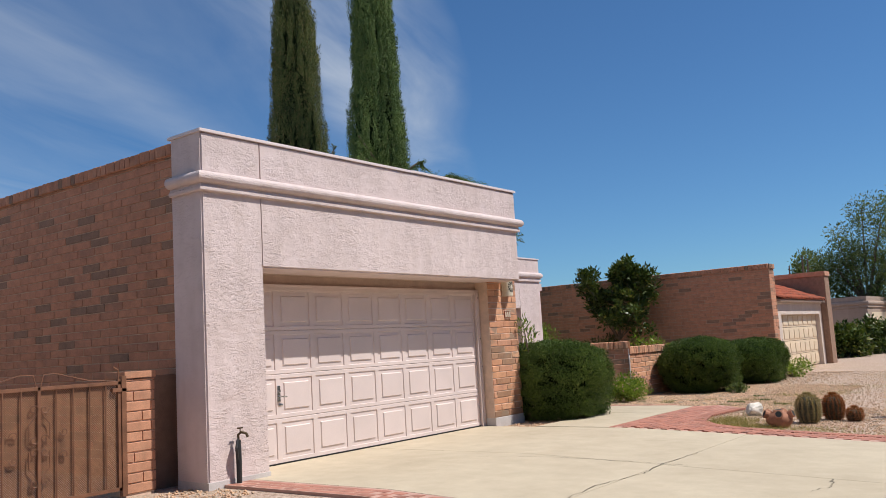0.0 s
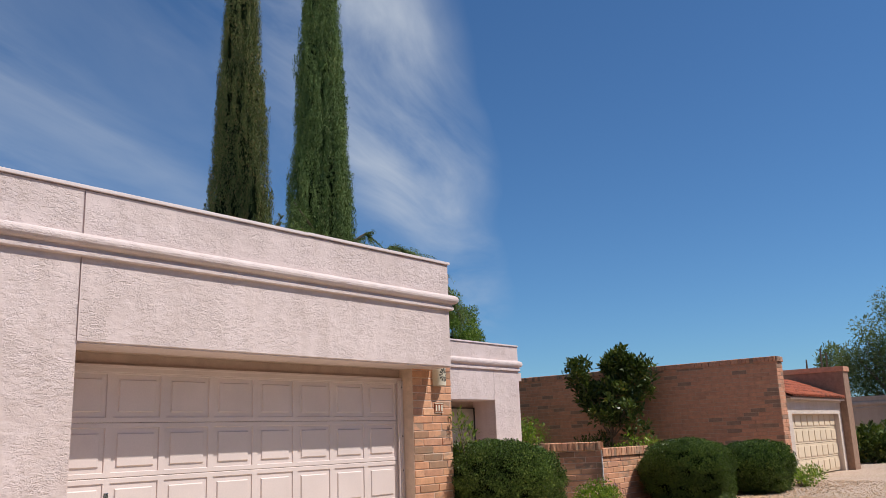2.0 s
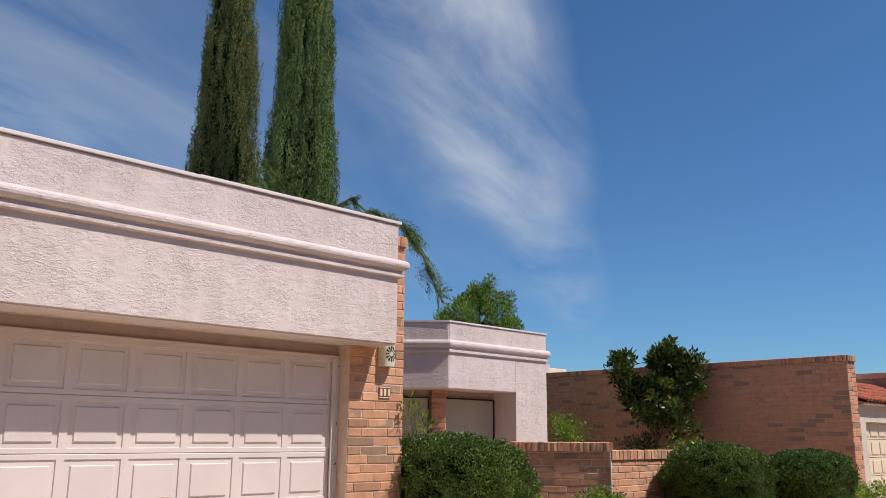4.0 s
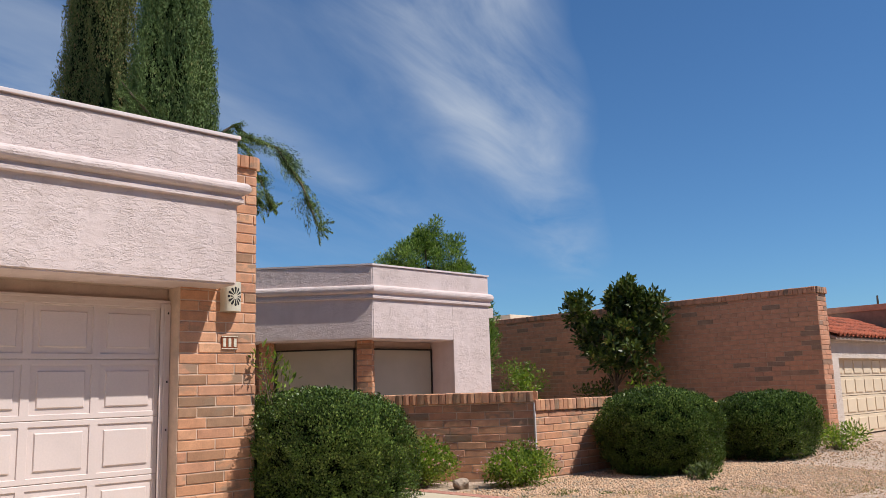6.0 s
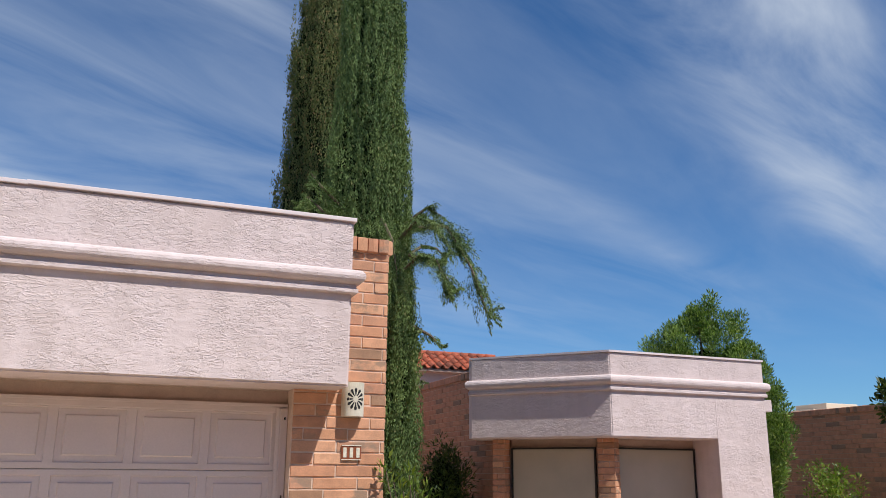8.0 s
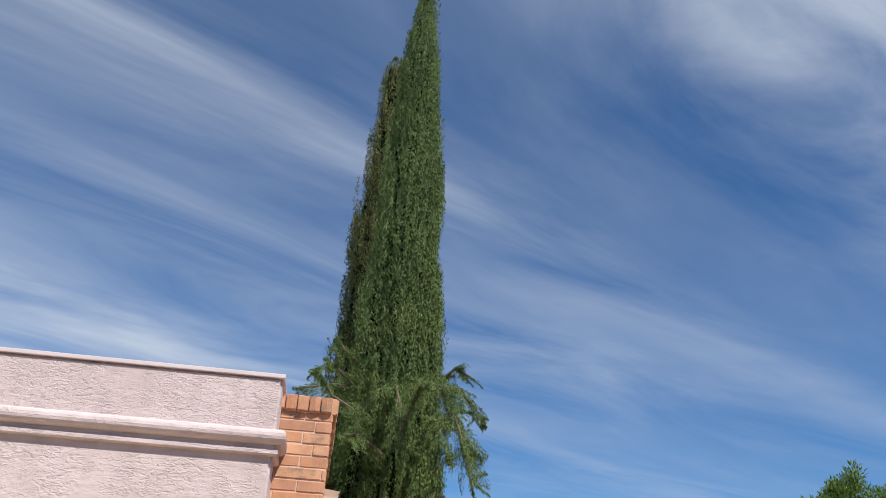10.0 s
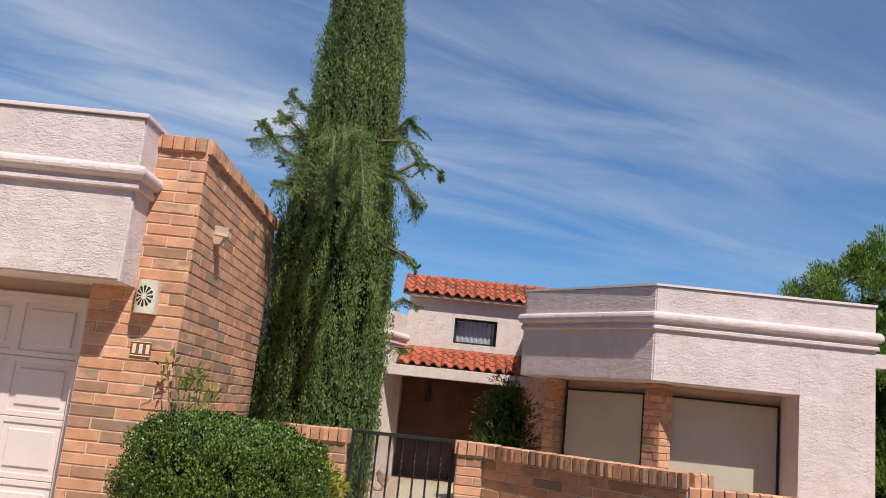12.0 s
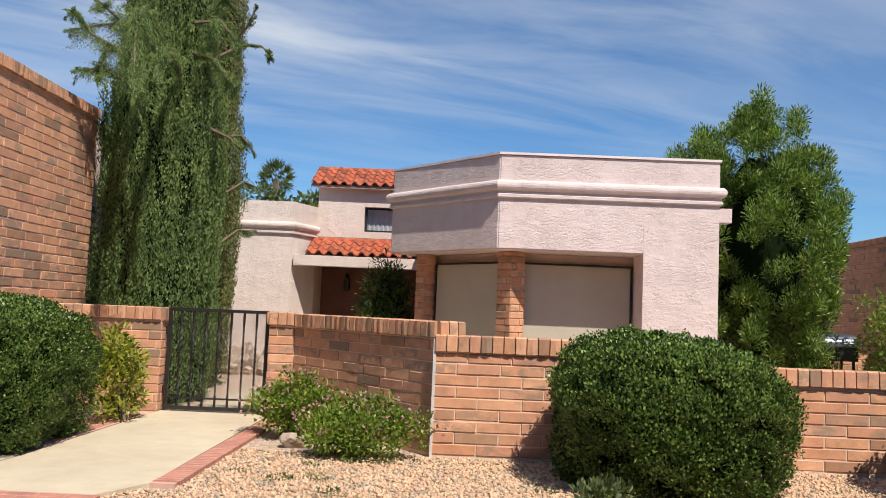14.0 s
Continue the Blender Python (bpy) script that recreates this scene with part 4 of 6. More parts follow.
def build_neighbour():
    bm = bmesh.new()
    box(bm, -26, -7.566, 25.726, 26.2, G - 0.05, 3.485)
    w = part("brick_wall", bm, MORTAR_SHADED, neighbour, "long tan adobe brick wall in shade")
    bm = bmesh.new()
    box(bm, -7.9, -7.62, 26.2, 26.72, G - 0.05, 2.3)
    box(bm, -7.9, -7.62, 31.28, 31.6, G - 0.05, 2.3)
    box(bm, -7.9, -7.62, 26.72, 31.28, 1.96, 2.3)
    part("front_wall", bm, STUCCO_FAR, neighbour)
    bm = bmesh.new()
    sh = 0.435
    for r in range(4):
        box(bm, -7.83, -7.77, 26.72, 31.28, G + sh * r + 0.006, G + sh * (r + 1) - 0.006, 0.004)
    ndoor = part("garage_door", bm, DOOR_CREAM, neighbour, "yellow cream panelled garage door")
    bm = bmesh.new()
    box(bm, -7.772, -7.75, 0.05, 0.51, 0.07, sh - 0.07, 0.012)
    raised = mesh_of("raised_panel", bm, DOOR_CREAM)
    for r in range(4):
        for c in range(8):
            part("raised_panel", raised, None, ndoor).matrix_basis = Matrix.Translation((0, 26.72 + c * 0.57, G + sh * r))
    bm = bmesh.new()
    box(bm, -25, -7.4, 31.6, 32.2, G - 0.05, 3.45)
    box(bm, -25, -7.36, 31.56, 32.24, 3.3, 3.46, 0.01)
    part("brick_pier", bm, BRICK_FAR, neighbour)
    bm = bmesh.new()
    box(bm, -25, -9.1, 26.2, 31.6, 2.9, 3.0)
    box(bm, -7.9, -7.58, 26.22, 31.6, 2.3, 2.38, 0.01)
    part("flat_roof", bm, STUCCO_FAR, neighbour)
    bm = bmesh.new()
    box(bm, -25.5, -25, 26.2, 32.2, G, 3.0)
    part("back_wall", bm, STUCCO_FAR, neighbour)
    bm = bmesh.new()
    box(bm, -20.4, -19.2, 29.0, 30.2, 3.0, 4.0, 0.03)
    box(bm, -20.5, -19.6, 28.9, 30.3, 3.0, 3.86, 0.03)
    part("rooftop_cooler", bm, DOOR_CREAM, neighbour)
    return w


nb_wall = build_neighbour()
far_house = thing("far_house", (-12, 50, 0.2), "pale stucco house far along the street", "house")
bm = bmesh.new()
box(bm, -20, -9.3, 48, 58, -0.1, 2.95)
part("wall", bm, FAR_WALL, far_house)
bm = bmesh.new()
swept(bm, [(-20, 48, 2.7), (-9.3, 48, 2.7), (-9.3, 58, 2.7)], moulding_profile(1.2))
part("moulding", bm, FAR_WALL, far_house)
bm = bmesh.new()
box(bm, -9.32, -9.28, 49, 53, 0.2, 2.1)
part("garage_door", bm, DOOR_CREAM, far_house)


# ---- unseen slabs closing the place to cut fill light: across street, past side gate ----
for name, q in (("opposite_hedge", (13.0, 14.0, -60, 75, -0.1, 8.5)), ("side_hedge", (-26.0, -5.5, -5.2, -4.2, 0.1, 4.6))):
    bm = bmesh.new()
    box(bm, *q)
    tagged(part(name, bm, LIGHT_BLOCK), "unseen plain dark green slab added to cut fill light", "hedge", kind="structure")


# ---- plants ----
def tips(n, rng=RNG):
    v = rng.normal(size=(n, 3))
    return unit(v)


def clipped_shrub(name, centre, half, label, seed, leaves=24000, power=2.7, size=0.036, group="clipped shrubs", notch=0.0):
    """A sheared evergreen: a lumpy rounded block with leaves in its outer skin over a near-black shade core."""
    cx, cy, z0, z1 = centre[0], centre[1], centre[2], centre[3]
    ob = thing(name, (cx, cy, z0), label, "shrub", group)
    rng = np.random.default_rng(seed)
    h = (z1 - z0) / 2
    axes = np.array([half[0], half[1], h * 1.02])

    def skin(d):
        r = 1 / (np.abs(d) ** power).sum(-1) ** (1 / power)
        p = d * r[:, None]
        wide = (np.abs(p[:, :2]) ** power).sum(-1) ** (1 / power)
        low = (p[:, 2] < 0) & (wide > 0.35)
        p[low, :2] *= ((1 - 0.16 * p[low, 2] ** 2) / wide[low])[:, None] ** 0.8
        lump = 1 + 0.085 * hills(p, 2.2, seed) + 0.05 * hills(p, 5.5, seed + 1) + 0.05 * hills(p, 13.0, seed + 2) + 0.02 * hills(p, 31.0, seed + 7) - notch * np.clip(p[:, 1] * 0.8 + 0.1, 0, 1) * np.clip(p[:, 2], 0, 1) * 0.5
        return p * lump[:, None]
    d = unit(rng.normal(size=(leaves, 3)))
    p = skin(d)
    depth = 1 - 0.15 * rng.random(leaves) ** 1.5 + 0.015 * rng.normal(size=leaves)
    bare = hills(p, 8.0, seed + 5) + 0.2 * rng.normal(size=leaves) < -0.42
    depth[bare] -= 0.15
    at = p * depth[:, None] * axes + np.array([cx, cy, z0 + h])
    keep = at[:, 2] > z0 + 0.01
    at, d = at[keep], d[keep]
    out = unit(d / axes)
    n = len(at)
    way = unit(out * 0.7 + tips(n, rng) * 0.75 + np.array([0, 0, 0.75]))
    face = unit(out + tips(n, rng) * 0.38)
    length = size * rng.uniform(0.7, 1.35, n)
    part("foliage", leaves_mesh("foliage", at, way, face, length, length * rng.uniform(0.3, 0.44, n), HEDGE_LEAF), None, ob)
    # solid near-black lump in place of the shade behind the leaves
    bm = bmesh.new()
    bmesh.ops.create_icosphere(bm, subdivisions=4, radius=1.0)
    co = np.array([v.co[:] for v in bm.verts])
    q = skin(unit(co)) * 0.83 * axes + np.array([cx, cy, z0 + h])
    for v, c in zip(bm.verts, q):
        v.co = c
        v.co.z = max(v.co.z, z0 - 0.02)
    part("inner_growth", bm, HEDGE_GAP_SHADE, ob, "near-black core standing in for shade between the leaves")
    bm = bmesh.new()
    for k in range(4):
        a = k * 1.7
        tube(bm, [(cx + 0.06 * math.cos(a), cy + 0.06 * math.sin(a), z0 - 0.03), (cx + 0.3 * math.cos(a), cy + 0.3 * math.sin(a), z0 + h)], [0.035, 0.02], 6)
    part("stems", bm, BARK, ob)
    return ob


def cypress(centre, profile, material, label, seed, sprays=34000):
    """A columnar cypress; profile gives (height, radius)."""
    cx, cy = centre
    ob = thing("cypress_tree", (cx, cy, G), label, "tree", "cypress trees")
    rng = np.random.default_rng(seed)
    hs, rs = np.array([p[0] for p in profile]), np.array([p[1] for p in profile])

    def radius(z, a):
        r = np.interp(z, hs, rs)
        q = np.stack([np.cos(a) * 1.6, np.sin(a) * 1.6, z * 0.22], -1)
        q2 = np.stack([np.cos(a) * 2.6, np.sin(a) * 2.6, z * 1.1], -1)
        q3 = np.stack([np.cos(a) * 6.0, np.sin(a) * 6.0, z * 1.3], -1)
        return r * (1 + 0.10 * hills(q, 1.8, seed) + 0.12 * hills(q2, 1.5, seed + 2) + 0.10 * hills(q3, 1.3, seed + 4))
    dens = np.interp(np.linspace(hs[0], hs[-1], 400), hs, rs)
    cum = np.cumsum(dens) / dens.sum()
    # upright plumes: each a slim leaning flame of small scale sprays, lit round its own axis
    tufts = sprays // 115
    tz = np.interp(rng.random(tufts), cum, np.linspace(hs[0], hs[-1], 400))
    ta = rng.random(tufts) * 2 * math.pi
    tr = radius(tz, ta) * (1 - 0.26 * rng.random(tufts) ** 1.3)
    stray = rng.random(tufts) < 0.06
    tr[stray] *= rng.uniform(1.03, 1.12, stray.sum())
    k = rng.integers(0, tufts, sprays)
    along = rng.random(sprays) ** 0.85
    tall = rng.uniform(0.45, 1.15, tufts)[k]
    belly = np.clip(1.25 * np.sqrt(along + 0.04) * (1 - along) ** 0.6 + 0.12, 0, 1)
    width = rng.uniform(0.04, 0.085, tufts)[k] * belly
    a = ta[k]
    out = np.stack([np.cos(a), np.sin(a), np.zeros_like(a)], -1)
    side = np.stack([-np.sin(a), np.cos(a), np.zeros_like(a)], -1)
    turn = rng.random(sprays) * 2 * math.pi
    ring = out * np.cos(turn)[:, None] + side * np.sin(turn)[:, None]
    sway = rng.normal(size=tufts)[k] * 0.10
    axis = np.stack([cx + tr[k] * np.cos(a), cy + tr[k] * np.sin(a), tz[k] + along * tall - 0.3], -1)
    axis += (side * sway[:, None] + out * 0.05) * (along * tall)[:, None] * 0.9
    at = axis + ring * (width * rng.uniform(0.7, 1.08, sprays))[:, None] + rng.normal(size=(sprays, 3)) * 0.008
    shrink = np.interp(at[:, 2], hs, rs) / np.maximum(np.interp(tz[k], hs, rs), 0.02)
    fit = np.clip(shrink, 0.2, 1.0)[:, None]
    at[:, :2] = np.array([cx, cy]) + (at[:, :2] - np.array([cx, cy])) * (0.35 + 0.65 * fit)
    at[:, 2] = np.clip(at[:, 2], G, hs[-1] + 0.05)
    way = unit(ring * 0.42 + np.array([0, 0, 1.0]) + side * sway[:, None] + 0.28 * rng.normal(size=(sprays, 3)))
    face = unit(ring + out * 0.35 + 0.3 * rng.normal(size=(sprays, 3)))
    length = rng.uniform(0.026, 0.054, sprays)
    part("foliage", leaves_mesh("foliage", at, way, face, length, length * rng.uniform(0.17, 0.28, sprays), material), None, ob)
    # near-black column: shade between the plumes, given as colour
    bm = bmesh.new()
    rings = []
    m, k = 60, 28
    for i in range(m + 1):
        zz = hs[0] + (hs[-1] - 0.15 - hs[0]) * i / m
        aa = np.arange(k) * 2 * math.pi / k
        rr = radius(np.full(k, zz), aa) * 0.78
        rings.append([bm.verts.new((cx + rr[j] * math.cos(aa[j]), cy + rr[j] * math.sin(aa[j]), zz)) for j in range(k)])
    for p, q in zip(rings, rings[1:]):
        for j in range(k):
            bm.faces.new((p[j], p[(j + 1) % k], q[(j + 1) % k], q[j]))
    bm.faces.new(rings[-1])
    part("inner_growth", bm, CYPRESS_GAP_SHADE, ob, "near-black core that paints the shade inside the foliage")
    bm = bmesh.new()
    tube(bm, [(cx, cy, G - 0.1), (cx, cy, G + 2.0)], [0.2, 0.15], 10)
    part("trunk", bm, BARK, ob)
    return ob


def spray_branch(ob, points, spread, count, seed, material=None, hang=0.6):
    """A loose branch with hanging sprays, under its tree."""
    rng = np.random.default_rng(seed)
    count = int(count * 5.2)
    bm = bmesh.new()
    n = len(points)
    tube(bm, points, [0.03 - 0.022 * i / (n - 1) for i in range(n)], 5)
    branch = part("branch", bm, BARK, ob)
    tufts = max(8, count // 140)
    tt = np.sort(rng.random(tufts)) * (n - 1)
    lean = tips(tufts, rng) * (spread * rng.uniform(0.3, 1.7, tufts))[:, None]
    lean[:, 2] -= np.abs(rng.normal(size=tufts)) * spread * hang
    k = rng.integers(0, tufts, count)
    far = rng.random(count)
    t = np.clip(tt[k] + 0.12 * rng.normal(size=count) + 0.25 * far, 0, n - 1.001)
    i = t.astype(int)
    f = (t - i)[:, None]
    P = np.array(points)
    base = P[i] * (1 - f) + P[i + 1] * f
    d = unit(P[i + 1] - P[i])
    off = lean[k] * far[:, None] + tips(count, rng) * (spread * 0.22 * rng.random(count) * (1.2 - far))[:, None]
    at = base + off
    way = unit(d * 0.7 + off / spread * 0.6 + np.array([0, 0, -0.35]) + 0.45 * rng.normal(size=(count, 3)))
    length = rng.uniform(0.02, 0.05, count)
    part("sprays", leaves_mesh("sprays", at, way, tips(count, rng), length, length * 0.1, material or CYPRESS_LEAF), None, branch)


def clumpy(name, at, label, category, clumps, per, spread, length, ratio, material, seed, up=0.4, trunk=None, group="", twigs=None, core=None):
    """A loose plant or tree: leaves in many small clumps. clumps: places (n, 3)."""
    ob = thing(name, at, label, category, group)
    rng = np.random.default_rng(seed)
    clumps = np.asarray(clumps)
    n = len(clumps) * per
    c = np.repeat(clumps, per, 0)
    off = tips(n, rng) * (spread * rng.random(n) ** 0.5)[:, None]
    way = unit(off / spread + np.array([0, 0, up]) + 0.35 * rng.normal(size=(n, 3)))
    L = length * rng.uniform(0.65, 1.3, n)
    part("foliage", leaves_mesh("foliage", c + off, way, unit(tips(n, rng) * 0.8 + np.array([0, 0, 0.8])), L, L * ratio, material), None, ob)
    # optional near-black lump paints shade into the gaps between clumps
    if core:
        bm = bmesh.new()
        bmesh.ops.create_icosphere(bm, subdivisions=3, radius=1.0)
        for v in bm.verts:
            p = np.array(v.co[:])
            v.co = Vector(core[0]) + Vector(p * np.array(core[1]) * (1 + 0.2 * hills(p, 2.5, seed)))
        part("inner_growth", bm, HEDGE_GAP_SHADE, ob, "near-black core that paints the shade inside the foliage")
    bm = bmesh.new()
    base = Vector(at)
    mid = Vector(clumps.mean(0))
    if trunk:
        fork = base.lerp(mid, 0.45)
        tube(bm, [base - Vector((0, 0, 0.1)), base.lerp(fork, 0.5) + Vector((0.03, 0.02, 0)), fork], [trunk, trunk * 0.85, trunk * 0.7], 8)
        for k in rng.choice(len(clumps), min(len(clumps), twigs or 14), replace=False):
            e = Vector(clumps[k])
            tube(bm, [fork, fork.lerp(e, 0.5) + Vector((0, 0, 0.08)), e], [trunk * 0.5, trunk * 0.3, trunk * 0.1], 5)
        part("trunk", bm, BARK, ob)
    else:
        for k in rng.choice(len(clumps), min(len(clumps), twigs or 10), replace=False):
            e = Vector(clumps[k])
            tube(bm, [base + Vector((0.05 * math.cos(k), 0.05 * math.sin(k), -0.04)), base.lerp(e, 0.5) + Vector((0, 0, 0.05)), e], [0.012, 0.008, 0.004], 5)
        part("stems", bm, BARK, ob)
    return ob


def blob(n, centre, half, seed, shell=0.5, bumps=0.25):
    """Places spread through an uneven rounded volume, denser towards its skin."""
    rng = np.random.default_rng(seed)
    d = tips(n, rng)
    r = (shell + (1 - shell) * rng.random(n) ** 0.5) * (1 + bumps * hills(d, 2.3, seed))
    return d * r[:, None] * np.array(half) + np.array(centre)


clipped_shrub("clipped_shrub", (-7.72, 12.8, G - 0.02, 1.53), (1.06, 0.77), "dense dark green clipped shrub beside the brick pier", 3, 140000, 3.6, 0.021, notch=0.2)
clipped_shrub("clipped_shrub", (-7.2, 18.7, G - 0.02, 1.43), (0.82, 0.92), "rounded dark green clipped shrub against the low wall", 4, 105000, 2.8, 0.024, notch=0.5)
clipped_shrub("clipped_shrub", (-7.0, 21.65, G - 0.02, 1.3), (0.8, 1.0), "rounded dark green clipped shrub on gravel", 5, 55000, 2.7, 0.03)

CB = [(G, 0.68), (0.9, 0.72), (2.2, 0.76), (3.9, 0.69), (5.2, 0.58), (6.5, 0.51), (7.7, 0.45), (9.2, 0.37), (10.6, 0.28), (11.6, 0.18), (12.3, 0.08), (12.55, 0.02)]
CA = [(G, 0.68), (2.5, 0.75), (5.0, 0.65), (7.2, 0.55), (8.6, 0.48), (9.6, 0.42), (11.0, 0.31), (12.0, 0.25), (12.45, 0.21), (12.6, 0.1)]
tree_b = cypress((-11.56, 12.95), CB, CYPRESS_LEAF, "tall slender green cypress behind the garage wall", 8, 330000)
tree_a = cypress((-13.72, 12.65), CA, CYPRESS_DRY, "tall dull green cypress with a blunt top", 9, 190000)
spray_branch(tree_b, [(-11.3, 13.0, 4.35), (-10.6, 13.1, 4.85), (-9.9, 13.15, 4.98), (-9.3, 13.3, 4.7), (-8.95, 13.45, 4.15), (-8.75, 13.55, 3.6)], 0.15, 2600, 31, hang=0.3)
spray_branch(tree_b, [(-11.2, 13.2, 4.4), (-10.4, 13.35, 4.65), (-9.9, 13.4, 4.45), (-9.65, 13.45, 4.0)], 0.14, 1400, 32, hang=0.3)
spray_branch(tree_b, [(-10.9, 12.8, 4.25), (-10.5, 12.45, 4.4), (-10.25, 12.25, 4.3)], 0.13, 700, 33, hang=0.3)
spray_branch(tree_b, [(-11.0, 12.6, 4.7), (-10.9, 12.1, 4.95), (-10.85, 11.85, 5.25)], 0.11, 600, 34, hang=0.2)
for k, (way, spread, count) in enumerate((
        ([(-11.3, 13.4, 5.3), (-11.1, 13.7, 5.55), (-11.1, 13.92, 5.45)], 0.12, 520), ([(-11.0, 13.4, 5.2), (-10.9, 13.75, 5.2), (-10.9, 14.0, 4.9)], 0.14, 620),
        ([(-11.0, 13.4, 4.8), (-10.8, 13.75, 4.65), (-10.8, 14.05, 4.25)], 0.15, 700), ([(-11.3, 13.5, 3.9), (-11.3, 13.85, 3.75), (-11.3, 14.0, 3.6)], 0.07, 220),
        ([(-11.3, 12.6, 5.2), (-11.2, 12.1, 5.2), (-11.2, 11.65, 5.1)], 0.13, 620), ([(-11.3, 12.5, 5.1), (-11.2, 12.15, 5.4), (-11.25, 11.97, 5.55)], 0.14, 560),
        ([(-11.3, 12.6, 5.4), (-11.25, 12.2, 5.7), (-11.3, 12.05, 5.9)], 0.12, 460), ([(-10.9, 12.9, 4.9), (-10.5, 12.85, 5.1), (-10.2, 12.9, 4.75), (-10.1, 12.95, 4.2)], 0.2, 1300),
        ([(-10.9, 12.6, 4.7), (-10.6, 12.45, 4.75), (-10.45, 12.4, 4.3)], 0.16, 700))):
    spray_branch(tree_b, way, spread, count, 140 + k, hang=0.45)
spray_branch(tree_b, [(-11.6, 13.5, 4.9), (-11.7, 13.85, 5.15), (-11.75, 14.1, 5.15), (-11.75, 14.25, 5.0)], 0.08, 420, 35, hang=0.4)
spray_branch(tree_b, [(-12.0, 13.5, 3.0), (-12.2, 13.85, 3.3), (-12.2, 14.1, 3.2)], 0.06, 160, 36)
spray_branch(tree_b, [(-12.0, 13.5, 2.3), (-12.2, 13.8, 2.6), (-12.2, 14.05, 2.6)], 0.06, 160, 37)
spray_branch(tree_b, [(-12.0, 13.5, 3.9), (-12.1, 13.8, 3.95), (-12.1, 14.0, 3.7)], 0.09, 260, 38)
spray_branch(tree_a, [(-13.9, 12.0, 5.5), (-14.1, 11.6, 5.7), (-14.3, 11.3, 5.75)], 0.1, 300, 39, CYPRESS_DRY)
spray_branch(tree_a, [(-13.6, 13.1, 5.7), (-13.5, 13.4, 6.0), (-13.45, 13.55, 6.3)], 0.09, 300, 40, CYPRESS_DRY)

yew = np.concatenate([blob(100, (-16.3, 22.7, 1.45), (1.45, 1.3, 1.0), 47, 0.7, 0.35), blob(330, (-16.4, 22.75, 2.7), (1.55, 1.4, 1.85), 41, 0.75, 0.35), blob(100, (-16.4, 22.6, 4.4), (1.0, 0.85, 1.4), 42, 0.65, 0.4), blob(40, (-16.2, 23.75, 4.0), (0.5, 0.5, 0.8), 43, 0.5),
                      blob(34, (-16.3, 21.5, 4.4), (0.5, 0.5, 0.8), 44, 0.5), blob(22, (-16.3, 22.6, 5.45), (0.4, 0.35, 0.5), 45, 0.4)])
clumpy("evergreen_tree", (-16.4, 22.7, G), "bushy bright green evergreen tree beside the house", "tree", yew, 210, 0.21, 0.088, 0.13, YEW_LEAF, 46, 0.8, trunk=0.14, twigs=30, core=((-16.4, 22.7, 2.8), (0.85, 0.8, 1.7)))
mag = np.concatenate([blob(62, (-10.95, 24.35, 2.45), (0.9, 0.75, 1.0), 51, 0.45, 0.45), blob(26, (-10.8, 24.5, 3.4), (0.5, 0.5, 0.45), 52, 0.4), blob(16, (-11.9, 24.1, 3.15), (0.35, 0.35, 0.45), 53, 0.4), blob(16, (-10.1, 24.6, 3.0), (0.35, 0.35, 0.6), 54, 0.4)]) + np.array([-1.02, 0.36, 0.14])
clumpy("small_tree", (-12.2, 24.65, G), "small dark glossy-leaved tree before the neighbour's brick wall", "tree", mag, 64, 0.21, 0.14, 0.24, GLOSSY_LEAF, 55, 0.5, trunk=0.06)
clumpy("bush", (-15.0, 24.5, G), "light green bush by the brick wall", "bush", blob(60, (-15.0, 24.5, 1.3), (0.6, 0.55, 0.95), 56, 0.4), 40, 0.18, 0.09, 0.2, FRESH_LEAF, 57)
clumpy("bush", (-12.7, 24.6, G), "dark green undergrowth beneath the small tree", "bush", blob(50, (-12.6, 24.6, 0.95), (0.9, 0.5, 0.55), 58, 0.4), 36, 0.2, 0.1, 0.22, GLOSSY_LEAF, 59)
clumpy("bush", (-11.0, 24.3, G), "yellow green bush behind the low wall", "bush", blob(40, (-11.1, 24.3, 1.0), (0.9, 0.4, 0.5), 60, 0.4), 30, 0.16, 0.09, 0.22, FRESH_LEAF, 61)
clumpy("courtyard_bush", (-15.5, 15.72, G), "feathery bush beside the porch, its leaves darkened for shade", "bush", blob(130, (-15.5, 15.72, 1.36), (0.55, 0.46, 1.0), 62, 0.45), 60, 0.22, 0.11, 0.1, SHADE_LEAF, 63, 0.4, core=((-15.5, 15.72, 1.3), (0.36, 0.3, 0.8)))
clumpy("gate_bush", (-9.35, 13.42, G), "yellow green leafy bush beside the gate", "bush", blob(46, (-9.35, 13.33, 0.72), (0.42, 0.24, 0.46), 64, 0.4), 40, 0.13, 0.075, 0.22, GOLD_LEAF, 65)
for at, half, h, seed in (((-8.85, 15.36), (0.38, 0.46), 0.6, 66), ((-7.85, 16.2), (0.38, 0.58), 0.52, 67)):
    c = (at[0], at[1], G + h * 0.5)
    ob = clumpy("flowering_bush", (*at, G), "low green bush dotted with small pink flowers", "bush", blob(80, c, (half[0] * 0.9, half[1] * 0.9, h * 0.42), seed, 0.35, 0.4), 70, 0.12, 0.045, 0.26, FRESH_LEAF, seed + 20, group="flowering bushes")
    rng = np.random.default_rng(seed)
    p = blob(170, c, (half[0] * 1.15, half[1] * 1.15, h * 0.62), seed + 3, 0.85)
    p = p[p[:, 2] > G + h * 0.35]
    q = np.repeat(p, 5, 0)
    part("blossom", leaves_mesh("blossom", q, tips(len(q), rng), tips(len(q), rng), np.full(len(q), 0.022), np.full(len(q), 0.009), FLOWER), None, ob, "small pink flowers", kind="stuff")
